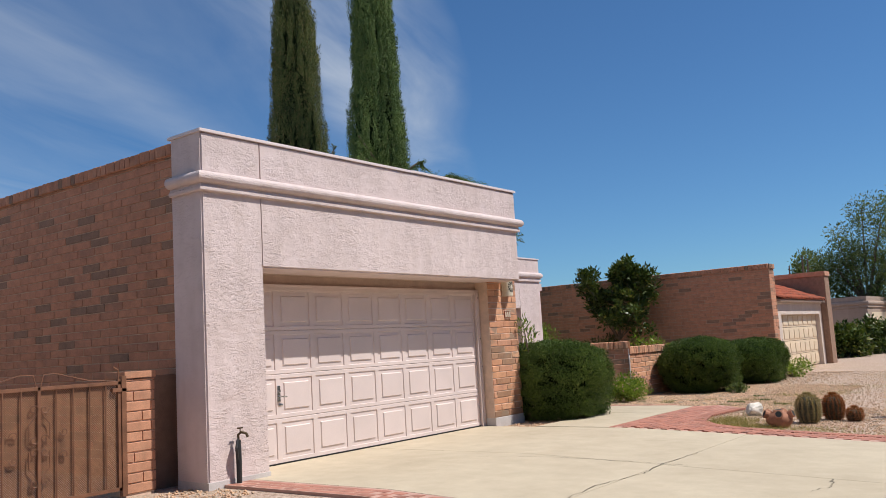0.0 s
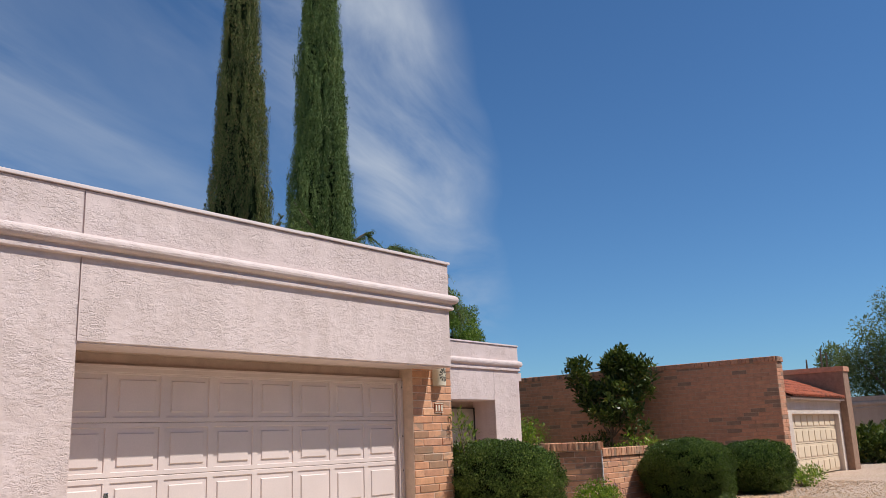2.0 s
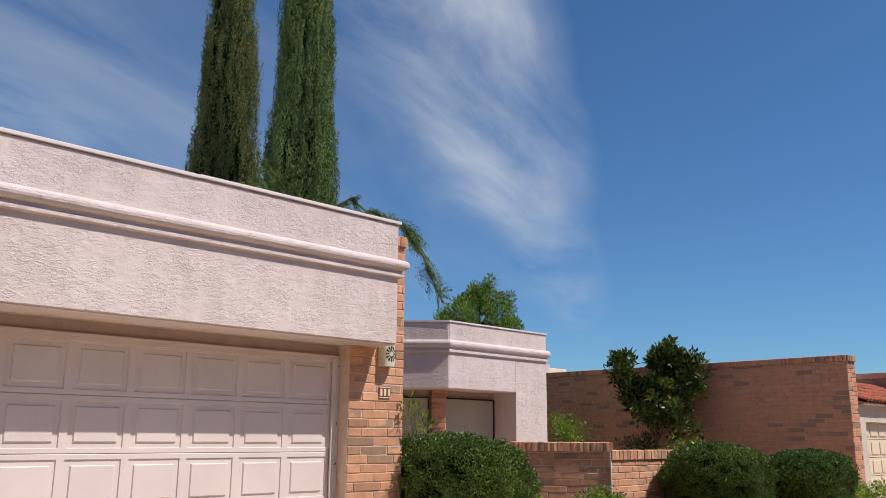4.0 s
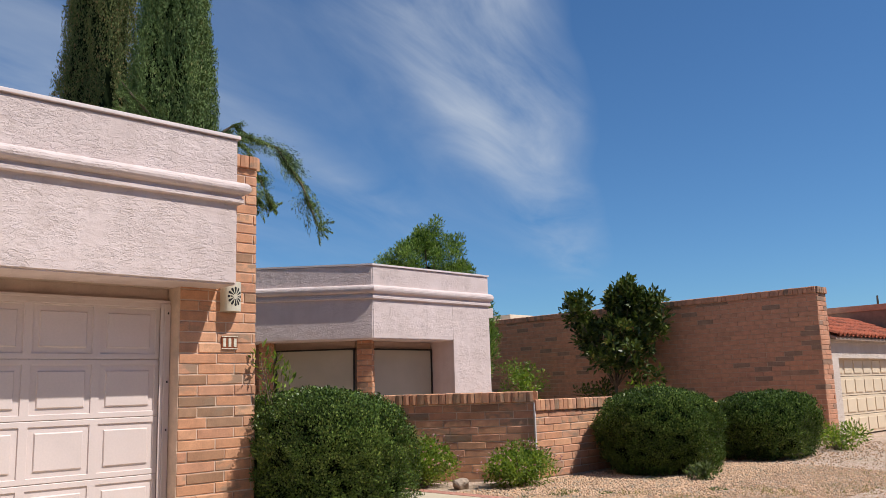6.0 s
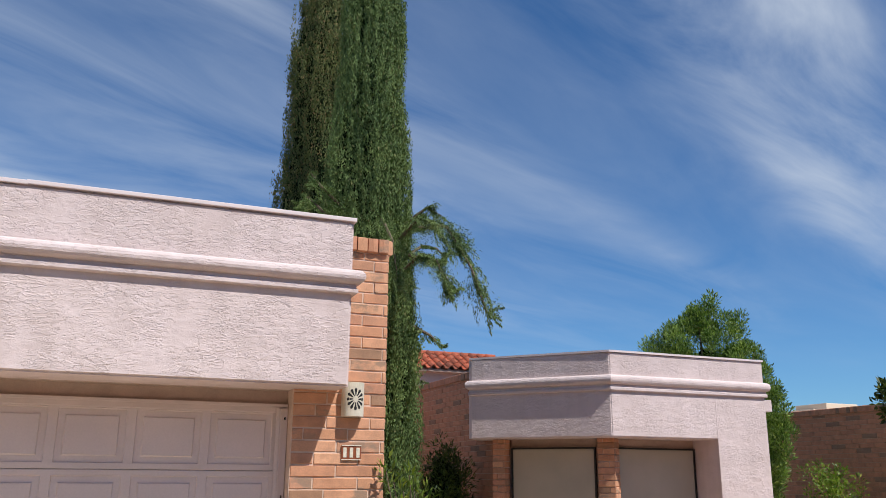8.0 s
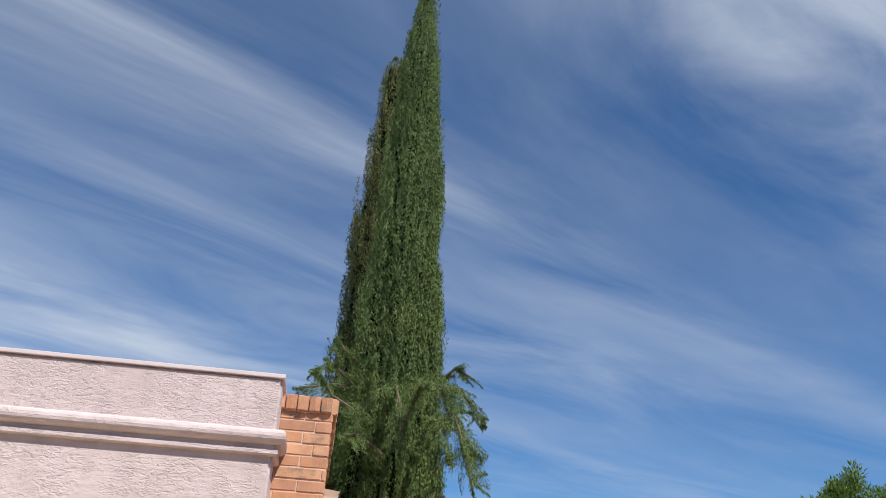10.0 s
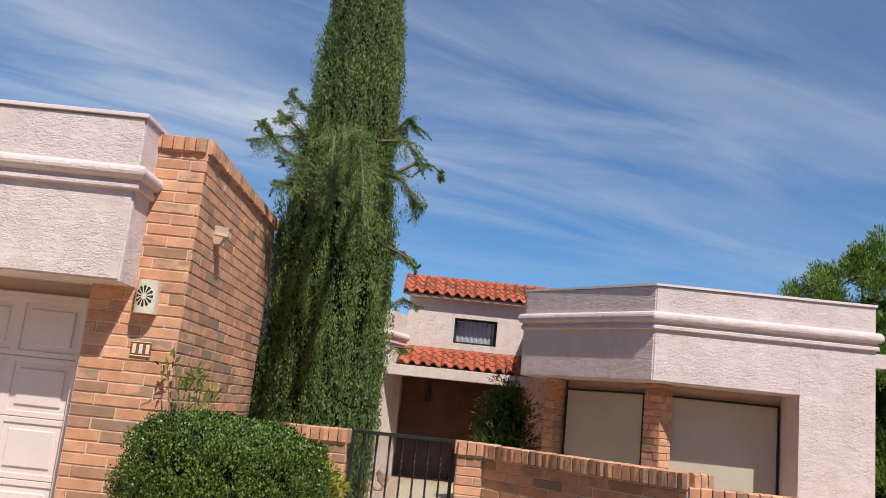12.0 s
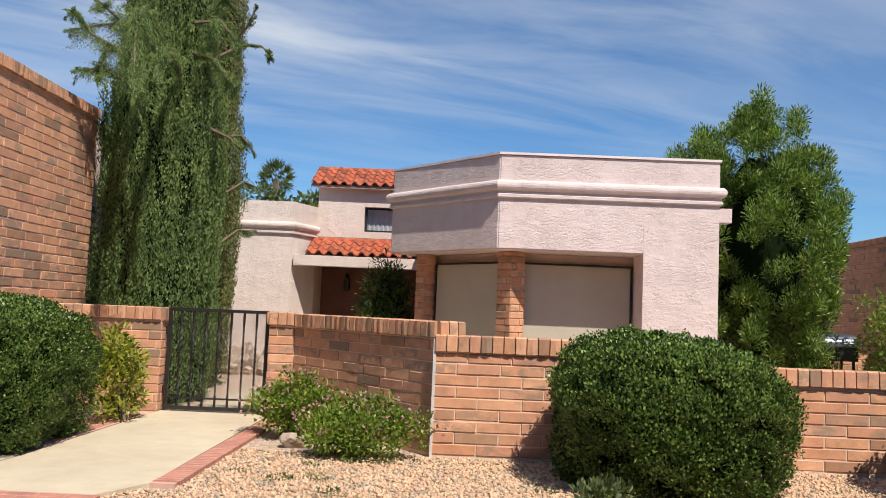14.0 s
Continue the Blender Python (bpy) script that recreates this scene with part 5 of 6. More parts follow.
vine = np.array([(-7.86, 12.22, 1.5), (-7.82, 12.26, 1.62), (-7.84, 12.3, 1.72), (-7.82, 12.2, 1.8), (-7.8, 12.42, 1.6), (-7.78, 12.38, 1.75), (-7.76, 12.1, 1.92), (-7.8, 12.5, 1.68), (-7.85, 12.36, 1.86)])
vine_plant = clumpy("climbing_plant", (-7.7, 12.45, G), "wild green shoots climbing beside the brick pier", "plant", vine, 14, 0.1, 0.085, 0.16, FRESH_LEAF, 68, 0.9, twigs=10)
clumpy("succulent_plant", (-6.2, 18.0, gz(-6.2)), "grey green low plant on gravel", "plant", blob(18, (-6.2, 18.0, 0.31), (0.2, 0.2, 0.09), 69, 0.3), 26, 0.07, 0.07, 0.2, FAR_LEAF, 70, 0.6)
clumpy("bush", (-6.6, 23.6, G), "low yellow green bush beside the brick corner", "bush", blob(50, (-6.6, 23.7, 0.45), (0.5, 0.7, 0.28), 71, 0.3), 26, 0.14, 0.08, 0.2, FRESH_LEAF, 72)

# plants far along the street and behind the house
clumpy("street_tree", (-11.0, 55, 0.2), "tall grey green tree along the street", "tree", np.concatenate([blob(90, (-9.6, 55, 6.6), (2.6, 2.2, 2.6), 73, 0.5), blob(60, (-12.3, 55, 4.4), (1.6, 1.6, 1.5), 74, 0.5), blob(60, (-8.5, 54, 3.6), (2.4, 1.5, 1.6), 75, 0.5)]), 100, 0.75, 0.2, 0.16, FAR_LEAF, 76, 0.0, trunk=0.22, twigs=20)
clumpy("street_tree", (-14.2, 57, 0.2), "small thin tree behind the far roofs", "tree", blob(40, (-14.2, 57, 5.0), (0.9, 0.9, 1.1), 77, 0.4), 60, 0.5, 0.22, 0.15, FAR_LEAF, 78, 0.6, trunk=0.1)
clumpy("street_hedge", (-8.2, 38, 0.2), "dark green shrubs along the far yards", "bush", np.concatenate([blob(70, (-8.4, 37, 0.65), (1.1, 1.2, 0.6), 79, 0.5), blob(90, (-8.0, 41, 0.75), (1.6, 2.2, 0.75), 80, 0.5)]), 60, 0.3, 0.2, 0.25, GLOSSY_LEAF, 81, 0.2)
clumpy("street_hedge", (-6.0, 47, 0.2), "dark green shrubs beside the far house", "bush", blob(90, (-6.2, 47, 0.95), (2.4, 2.2, 0.9), 82, 0.5), 60, 0.4, 0.25, 0.25, FAR_LEAF, 83, 0.2)
clumpy("back_tree", (-36, 9.6, G), "rounded green trees behind the house", "tree", np.concatenate([blob(60, (-36, 8.6, 5.0), (1.5, 1.6, 1.5), 84, 0.5), blob(50, (-36, 11.0, 5.0), (1.4, 1.3, 1.4), 85, 0.5)]), 60, 0.5, 0.3, 0.2, FAR_LEAF, 86, 0.2, trunk=0.15)


def bare_stalks():
    ob = thing("desert_stalks", (-9.1, 35.0, 0.2), "thin bare grey desert stalks behind the far wall", "plant")
    for x, z, lean in ((-9.45, 4.0, -0.25), (-8.92, 4.35, 0.05), (-8.74, 4.2, 0.2), (-9.2, 3.7, -0.1)):
        bm = bmesh.new()
        tube(bm, [(-9.1, 35.0, 0.1), (x - lean * 0.4, 35.0, 2.4), (x - 0.02, 35.02, z - 0.5), (x, 35.0, z)], [0.06, 0.045, 0.04, 0.03], 6)
        part("stalk", bm, BARK, ob)


bare_stalks()


def palm():
    ob = thing("palm_tree", (-38, 8.6, G), "distant fan palm behind the roofs", "tree")
    bm = bmesh.new()
    tube(bm, [(-38, 8.6, 0), (-38.05, 8.62, 4), (-38, 8.6, 7.3)], [0.22, 0.17, 0.14], 8)
    part("trunk", bm, BARK, ob)
    rng = np.random.default_rng(3)
    n = 46
    d = unit(rng.normal(size=(n, 3)) + np.array([0, 0, 0.35]))
    base = np.array([-38, 8.6, 7.35]) + d * 0.45
    q, w = np.repeat(base, 12, 0), np.repeat(d, 12, 0)
    w = unit(w + 0.42 * rng.normal(size=w.shape))
    part("fronds", leaves_mesh("fronds", q, w, tips(len(q), rng), rng.uniform(0.35, 0.6, len(q)), np.full(len(q), 0.03), FAR_LEAF), None, ob)


palm()


# ---- cacti, rocks, clay ----
def barrel_cactus(at, radius, height, spine, label, seed, ribs=14, spine_len=0.042, per=34):
    x, y, z = at
    ob = thing("barrel_cactus", at, label, "cactus", "barrel cacti")
    bm = bmesh.new()
    rings = []
    m, k = 14, ribs * 4
    prof = lambda t: radius * (1 - abs(2 * t * 0.94 - 0.9) ** 2.6) ** 0.5 if abs(2 * t * 0.94 - 0.9) < 1 else 0.02
    for i in range(m + 1):
        t = i / m
        r = max(prof(t), 0.25 * radius)
        rings.append([bm.verts.new((x + r * (1 - 0.1 * (1 - math.cos(ribs * a)) / 1) * math.cos(a), y + r * (1 - 0.1 * (1 - math.cos(ribs * a))) * math.sin(a), z - 0.02 + height * t)) for a in [2 * math.pi * j / k for j in range(k)]])
    for p, q in zip(rings, rings[1:]):
        for j in range(k):
            bm.faces.new((p[j], p[(j + 1) % k], q[(j + 1) % k], q[j]))
    bm.faces.new(rings[-1])
    part("ribbed_body", bm, CACTUS_SKIN, ob, smooth=True)
    rng = np.random.default_rng(seed)
    at_, out = [], []
    rows = max(6, int(height / 0.035))
    for j in range(ribs):
        a = 2 * math.pi * j / ribs
        for i in range(rows + 1):
            t = i / rows
            r = max(prof(t), 0.25 * radius)
            at_.append((x + r * math.cos(a), y + r * math.sin(a), z + height * t))
            lift = (2 * t - 0.9) * 0.9
            out.append((math.cos(a), math.sin(a), lift if t < 0.9 else 2.0))
    A, O = np.repeat(np.array(at_), per, 0), np.repeat(unit(np.array(out)), per, 0)
    w = unit(O + 0.75 * rng.normal(size=O.shape))
    L = spine_len * rng.uniform(0.6, 1.3, len(A))
    part("spine_cover", leaves_mesh("spine_cover", A, w, tips(len(A), rng), L, np.full(len(A), 0.0022), spine), None, ob, "pale stiff spines" if spine is not SPINE_RED else "red brown stiff spines", kind="stuff")
    return ob


barrel_cactus((-3.5, 13.05, gz(-3.5) - 0.02), 0.155, 0.41, SPINE_TAN, "grey green barrel cactus on gravel", 1, per=60)
barrel_cactus((-3.28, 13.6, gz(-3.3) - 0.02), 0.135, 0.37, SPINE_RED, "red-spined barrel cactus on gravel", 2, per=50)
barrel_cactus((-2.98, 13.55, gz(-3.0) - 0.02), 0.1, 0.19, SPINE_RED, "small red-spined barrel cactus on gravel", 3)
barrel_cactus((-2.06, 14.59, gz(-2.06) - 0.02), 0.12, 1.33, SPINE, "tall ribbed cactus with long white spines", 4, 13, 0.055, 14)


def rock(name, at, half, material, label, seed):
    """A broken stone: a lump cut by a dozen flat breaks."""
    rng = np.random.default_rng(seed)
    bm = bmesh.new()
    bmesh.ops.create_icosphere(bm, subdivisions=3, radius=1.0)
    cuts = [(unit(rng.normal(size=3)), rng.uniform(0.55, 0.85)) for _ in range(14)]
    for v in bm.verts:
        p = np.array(v.co[:])
        for n, d in cuts:
            over = p @ n - d
            if over > 0:
                p = p - n * over
        p = p * (1 + 0.13 * hills(p, 3.2, seed) + 0.07 * hills(p, 8.0, seed + 1))
        v.co = Vector((at[0] + p[0] * half[0], at[1] + p[1] * half[1], max(at[2] - 0.03, at[2] + half[2] * 0.6 + p[2] * half[2])))
    return tagged(part(name, bm, material), label, "rock")


rock("rock", (-4.5, 13.78, gz(-4.5) - 0.05), (0.15, 0.21, 0.16), ROCK, "jagged white rock on gravel", 2)
rock("rock", (-8.3, 15.5, G - 0.05), (0.13, 0.17, 0.11), ROCK_TAN, "pale rock beside the flowering bush", 5)
RUBBLE = [(-16.3, 12.75, 0.2, 0.0), (-16.45, 13.05, 0.17, 0.0), (-16.35, 13.35, 0.19, 0.0), (-16.6, 12.5, 0.22, 0.0), (-16.75, 12.85, 0.22, 0.16), (-16.8, 13.2, 0.2, 0.14), (-16.7, 13.5, 0.18, 0.0),
          (-17.0, 12.65, 0.2, 0.28), (-17.05, 13.0, 0.19, 0.3), (-17.1, 13.35, 0.2, 0.2), (-17.2, 12.4, 0.24, 0.2), (-17.3, 12.8, 0.24, 0.34), (-17.35, 13.2, 0.22, 0.3), (-17.5, 13.55, 0.24, 0.1)]
for k, (x, y, s, lift) in enumerate(RUBBLE):
    rock("courtyard_rock", (x, y, G - 0.03), (s, s * 0.9, s * 0.7 + lift * 0.6), ROCK_TAN, "tan boulder piled in the courtyard", 10 + k)["group"] = "courtyard rocks"


def clay_pot():
    x, y, z = -3.74, 12.41, gz(-3.74) - 0.03
    ob = thing("strawberry_pot", (x, y, z), "round terracotta pot with side mouths, sunk in gravel", "pot")
    bm = bmesh.new()
    prof = [(0.12, 0.0), (0.17, 0.06), (0.185, 0.12), (0.15, 0.19), (0.075, 0.215), (0.075, 0.245), (0.06, 0.245), (0.055, 0.19)]
    k = 24
    rings = [[bm.verts.new((x + r * math.cos(a), y + r * math.sin(a), z + h)) for a in [2 * math.pi * j / k for j in range(k)]] for r, h in prof]
    for p, q in zip(rings, rings[1:]):
        for j in range(k):
            bm.faces.new((p[j], p[(j + 1) % k], q[(j + 1) % k], q[j]))
    part("clay_body", bm, CLAY, ob, smooth=True)
    for a in (-2.6, -1.3, 0.0, 1.5, 2.8):
        d = Vector((math.cos(a), math.sin(a), 0.45)).normalized()
        c = Vector((x, y, z + 0.11)) + d * 0.15
        bm = bmesh.new()
        tube(bm, [c, c + d * 0.07], [0.055, 0.06], 12)
        part("mouth_rim", bm, CLAY, ob)
        bm = bmesh.new()
        tube(bm, [c + d * 0.05, c + d * 0.073], [0.044, 0.044], 12)
        part("dark_mouth", bm, DARK, ob)
    bm = bmesh.new()
    tube(bm, [(x, y, z + 0.22), (x, y, z + 0.247)], [0.055, 0.055], 14)
    part("dark_mouth", bm, DARK, ob)


clay_pot()


# ---- gates and fittings ----
def wire_mesh(x, y, z, w, h, step, half, material):
    """Two sets of thin strips crossing aslant in an upright field w by h."""
    verts, faces = [], []
    for s in (-1, 1):
        for i in range(1, int((w + h) / step)):
            c = i * step
            a0, a1 = max(0.0, c - h), min(c, w)
            pa, pb = ((a0, c - a0), (a1, c - a1)) if s > 0 else ((w - a0, c - a0), (w - a1, c - a1))
            n = len(verts)
            for (py, pz), d in ((pa, -half), (pb, -half), (pb, half), (pa, half)):
                verts.append((x - 0.002 * s, y + py + d, z + pz + d * s))
            faces.append((n, n + 1, n + 2, n + 3))
    return arrays_mesh("mesh_infill", np.array(verts), np.array(faces), material)


def iron_gate():
    x = WX - 0.14
    ob = thing("iron_gate", (x, 14.13, G), "black wrought iron courtyard gate, closed", "gate")
    y0, y1, z0, z1 = 13.53, 14.74, G + 0.02, 1.475
    for q in ((y0, y0 + 0.04, z0, z1), (y1 - 0.04, y1, z0, z1), (y0 + 0.04, y1 - 0.04, z1 - 0.04, z1), (y0 + 0.04, y1 - 0.04, z0, z0 + 0.045), (y0 + 0.04, y1 - 0.04, z0 + 0.13, z0 + 0.15)):
        bm = bmesh.new()
        box(bm, x - 0.02, x + 0.02, *q, 0.003)
        part("frame_bar", bm, IRON, ob)
    for k in range(1, 8):
        y = y0 + (y1 - y0) * k / 8
        bm = bmesh.new()
        n = 16
        rings = []
        for i in range(n + 1):
            z = z0 + 0.03 + (z1 - z0 - 0.06) * i / n
            tw = 1.4 * i if 2 < i < n - 2 else 0
            rings.append([bm.verts.new((x + 0.015 * math.cos(tw + j * math.pi / 2), y + 0.015 * math.sin(tw + j * math.pi / 2), z)) for j in range(4)])
        for p, q in zip(rings, rings[1:]):
            for j in range(4):
                bm.faces.new((p[j], p[(j + 1) % 4], q[(j + 1) % 4], q[j]))
        part("twisted_bar", bm, IRON, ob)
    part("mesh_infill", wire_mesh(x - 0.016, y0 + 0.03, z0 + 0.02, y1 - y0 - 0.06, z1 - z0 - 0.05, 0.02, 0.0007, IRON), None, ob, "fine black wire mesh")
    for z in (0.5, 1.2):
        bm = bmesh.new()
        tube(bm, [(x, y0 - 0.012, z - 0.05), (x, y0 - 0.012, z + 0.05)], 0.014)
        part("hinge", bm, IRON, ob)


def scroll(bm, x, y, z, r, start, turn, thick=0.007):
    pts = [(x, y + r * (1 - k / 14 * 0.75) * math.cos(start + turn * k * 0.5), z + r * (1 - k / 14 * 0.75) * math.sin(start + turn * k * 0.5)) for k in range(15)]
    tube(bm, pts, thick, 5)


def side_gate():
    x = -8.0
    ob = thing("side_gate", (x, 3.8, G), "brown iron double gate backed with expanded mesh", "gate")
    y0, y1, z0, z1 = 3.0, 4.70, 0.31, 1.41
    for q in ((y0, y0 + 0.035, z0, z1), (y1 - 0.035, y1, z0, z1 + 0.02), (y0, y1, z1 - 0.035, z1), (y0, y1, z0, z0 + 0.035), (3.835, 3.865, z0, z1)):
        bm = bmesh.new()
        box(bm, x - 0.018, x + 0.018, *q, 0.003)
        part("frame_bar", bm, RUST, ob)
    for k in range(1, 10):
        y = y0 + 0.17 * k
        if abs(y - 3.85) < 0.05:
            continue
        bm = bmesh.new()
        tube(bm, [(x + 0.012, y, z0), (x + 0.012, y, z1)], 0.008, 6)
        part("upright_bar", bm, RUST, ob)
    bm = bmesh.new()
    for s in (-1, 1):
        tube(bm, [(x, 3.85 + s * 0.02, 1.41), (x, 3.85 + s * 0.05, 1.52), (x, 3.85 + s * 0.16, 1.53), (x, 3.85 + s * 0.5, 1.44), (x, 3.85 + s * 0.8, 1.41)], 0.006, 5)
        for dz in (-1, 1):
            tube(bm, [(x + 0.02, 3.85 + s * 0.02, 0.86 + dz * 0.3), (x + 0.02, 3.85 + s * 0.1, 0.86 + dz * 0.2), (x + 0.02, 3.85 + s * 0.1, 0.86 + dz * 0.05)], 0.006, 5)
            scroll(bm, x + 0.02, 3.85 + s * 0.05, 0.86 + dz * 0.06, 0.045, 0, s * dz)
            scroll(bm, x + 0.02, 3.85 + s * 0.05, 0.86 + dz * 0.34, 0.045, 0, -s * dz)
            scroll(bm, x + 0.02, 3.85 + s * 0.24, 0.86 + dz * 0.11, 0.045, math.pi, s * dz)
    part("scrollwork", bm, RUST, ob, "curled iron scrolls")
    part("mesh_infill", wire_mesh(x - 0.012, y0 + 0.035, z0 + 0.035, y1 - y0 - 0.07, z1 - z0 - 0.07, 0.022, 0.0027, MESH_TAN), None, ob, "fine expanded metal mesh")
    bm = bmesh.new()
    box(bm, x - 0.03, x + 0.03, 4.60, 4.76, 1.30, 1.34, 0.005)
    tube(bm, [(x, 4.68, 1.30), (x, 4.68, 1.52), (x, 4.62, 1.56)], 0.009, 6)
    part("latch", bm, RUST, ob)
    bm = bmesh.new()
    box(bm, x - 0.03, x + 0.03, 4.70, 4.755, G, 1.46, 0.004)
    part("gate_post", bm, RUST, ob)


gate_pier = thing("gate_pier", (-8.2, 4.94, G), "tan adobe brick pier beside the brown iron gate", "pier")


def wall_lantern():
    y, z0, z1 = 11.80, 2.36, 2.66
    ob = thing("wall_lantern", (PIERX, y, z0), "cream ceramic half-round wall lantern with pierced dark pattern", "lamp")
    bm = bmesh.new()
    k, R = 16, 0.095
    low, top = [], []
    for i in range(k + 1):
        a = -math.pi / 2 + math.pi * i / k
        cx, cy = PIERX + 0.065 + R * 0.78 * math.cos(a), y + R * math.sin(a)
        low.append(bm.verts.new((cx, cy, z0)))
        top.append(bm.verts.new((cx, cy, z1)))
    pts = [bm.verts.new((PIERX, y + s * R, z)) for s, z in ((-1, z0), (1, z0), (-1, z1), (1, z1))]
    for i in range(k):
        bm.faces.new((low[i], low[i + 1], top[i + 1], top[i]))
    bm.faces.new([pts[0], *low, pts[1]])
    bm.faces.new([pts[2], *top, pts[3]])
    bm.faces.new((pts[0], low[0], top[0], pts[2]))
    bm.faces.new((pts[1], low[-1], top[-1], pts[3]))
    part("shade", bm, CERAMIC, ob)
    for i in range(12):
        a = 2 * math.pi * i / 12
        bm = bmesh.new()
        quad = []
        for r, da in ((0.025, -0.1), (0.078, -0.16), (0.086, 0.0), (0.078, 0.16), (0.025, 0.1)):
            u, v = r * math.cos(a + da), r * math.sin(a + da) * 1.15
            b = u / R
            quad.append((b, v))
        f = [bm.verts.new((PIERX + 0.065 + R * 0.78 * math.cos(b) + 0.003, y + R * math.sin(b), (z0 + z1) / 2 + v)) for b, v in quad]
        g = [bm.verts.new(p.co - Vector((0.006, 0, 0))) for p in f]
        bm.faces.new(f)
        for p in range(5):
            bm.faces.new((f[p], f[(p + 1) % 5], g[(p + 1) % 5], g[p]))
        part("pierced_petal", bm, DARK, ob)


def number_plaque():
    y0, y1, z0, z1 = 11.72, 11.90, 1.985, 2.115
    ob = thing("number_plaque", (PIERX, 11.81, 2.05), "small brown glazed plaque with cream bars", "plaque")
    bm = bmesh.new()
    box(bm, PIERX - 0.004, PIERX + 0.018, y0, y1, z0, z1, 0.004)
    part("backing_tile", bm, PLATE_RED, ob)
    for q in ((y0, y1, z1 - 0.008, z1), (y0, y1, z0, z0 + 0.008)):
        bm = bmesh.new()
        box(bm, PIERX + 0.016, PIERX + 0.022, *q)
        part("border", bm, PLATE_WHITE, ob)
    for k in range(3):
        y = y0 + 0.03 + k * 0.06
        bm = bmesh.new()
        box(bm, PIERX + 0.017, PIERX + 0.023, y - 0.016, y + 0.016, z0 + 0.022, z1 - 0.022, 0.004)
        part("plain_bar", bm, PLATE_WHITE, ob)


def side_fixture():
    """A small tapering wall fitting on the side wall."""
    ob = thing("wall_fitting", (-8.53, PIERY1, 3.2), "small tan metal wall fitting with open end", "fitting")
    x, y = -8.53, PIERY1
    bm = bmesh.new()
    low = [bm.verts.new(p) for p in ((x - 0.045, y - 0.004, 3.17), (x + 0.045, y - 0.004, 3.17), (x + 0.04, y + 0.06, 3.17), (x - 0.04, y + 0.06, 3.17))]
    top = [bm.verts.new(p) for p in ((x - 0.075, y - 0.004, 3.35), (x + 0.075, y - 0.004, 3.35), (x + 0.07, y + 0.15, 3.335), (x - 0.07, y + 0.15, 3.335))]
    bm.faces.new(low[::-1])
    for i in range(4):
        bm.faces.new((low[i], low[(i + 1) % 4], top[(i + 1) % 4], top[i]))
    rim = [bm.verts.new(v.co + Vector(((x - v.co.x) * 0.14, (y + 0.07 - v.co.y) * 0.14, 0.0))) for v in top]
    floor = [bm.verts.new(v.co - Vector((0, 0, 0.09))) for v in rim]
    for i in range(4):
        bm.faces.new((top[i], top[(i + 1) % 4], rim[(i + 1) % 4], rim[i]))
        bm.faces.new((rim[i], rim[(i + 1) % 4], floor[(i + 1) % 4], floor[i]))
    bm.faces.new(floor)
    part("hood", bm, MORTAR, ob)


def standpipe():
    x, y = -7.40, 5.71
    ob = thing("standpipe", (x, y, G), "black wrapped water standpipe with brass tap", "tap")
    bm = bmesh.new()
    tube(bm, [(x, y, G - 0.05), (x + 0.002, y, 0.45), (x - 0.001, y - 0.002, 0.6), (x, y, 0.7)], [0.028, 0.03, 0.032, 0.026], 10)
    tube(bm, [(x + 0.02, y - 0.03, 0.5), (x + 0.025, y - 0.045, 0.62), (x + 0.005, y - 0.01, 0.72)], [0.014, 0.018, 0.012], 7)
    part("wrapped_pipe", bm, BLACK_WRAP, ob)
    bm = bmesh.new()
    tube(bm, [(x, y, 0.68), (x, y, 0.76), (x + 0.03, y + 0.02, 0.785), (x + 0.07, y + 0.05, 0.77), (x + 0.085, y + 0.06, 0.73)], [0.014, 0.014, 0.015, 0.014, 0.016], 8)
    part("tap_body", bm, BRASS, ob)
    bm = bmesh.new()
    tube(bm, [(x + 0.02, y + 0.012, 0.79), (x + 0.02, y + 0.012, 0.83)], 0.006, 6)
    tube(bm, [(x + 0.02, y - 0.02, 0.83), (x + 0.02, y + 0.045, 0.83)], 0.009, 6)
    part("tap_handle", bm, BRASS, ob)


def grill():
    x, y = -15.8, 23.78
    ob = thing("barbecue_grill", (x, y, G), "steel lidded barbecue grill on a black cart", "grill")
    bm = bmesh.new()
    k = 12
    prof = [(x - 0.27 * math.cos(math.pi * i / k), 1.235 + 0.225 * math.sin(math.pi * i / k) ** 0.7) for i in range(k + 1)]
    a = [bm.verts.new((px, y - 0.41, pz)) for px, pz in prof]
    b = [bm.verts.new((px, y + 0.41, pz)) for px, pz in prof]
    for i in range(k):
        bm.faces.new((a[i], a[i + 1], b[i + 1], b[i]))
    bm.faces.new(a)
    bm.faces.new(b)
    part("lid", bm, STEEL, ob, smooth=False)
    bm = bmesh.new()
    box(bm, x - 0.27, x + 0.27, y - 0.41, y + 0.41, 0.98, 1.23, 0.02)
    part("firebox", bm, IRON, ob)
    bm = bmesh.new()
    tube(bm, [(x + 0.3, y - 0.34, 1.3), (x + 0.33, y - 0.34, 1.3), (x + 0.33, y + 0.34, 1.3), (x + 0.3, y + 0.34, 1.3)], 0.012)
    part("lid_handle", bm, STEEL, ob)
    for sx in (-1, 1):
        for sy in (-1, 1):
            bm = bmesh.new()
            box(bm, x + sx * 0.24 - 0.02, x + sx * 0.24 + 0.02, y + sy * 0.33 - 0.02, y + sy * 0.33 + 0.02, G - 0.04, 0.98)
            part("leg", bm, IRON, ob)
    bm = bmesh.new()
    box(bm, x - 0.25, x + 0.25, y - 0.7, y - 0.42, 1.15, 1.18, 0.006)
    part("side_shelf", bm, IRON, ob)


iron_gate()
side_gate()
wall_lantern()
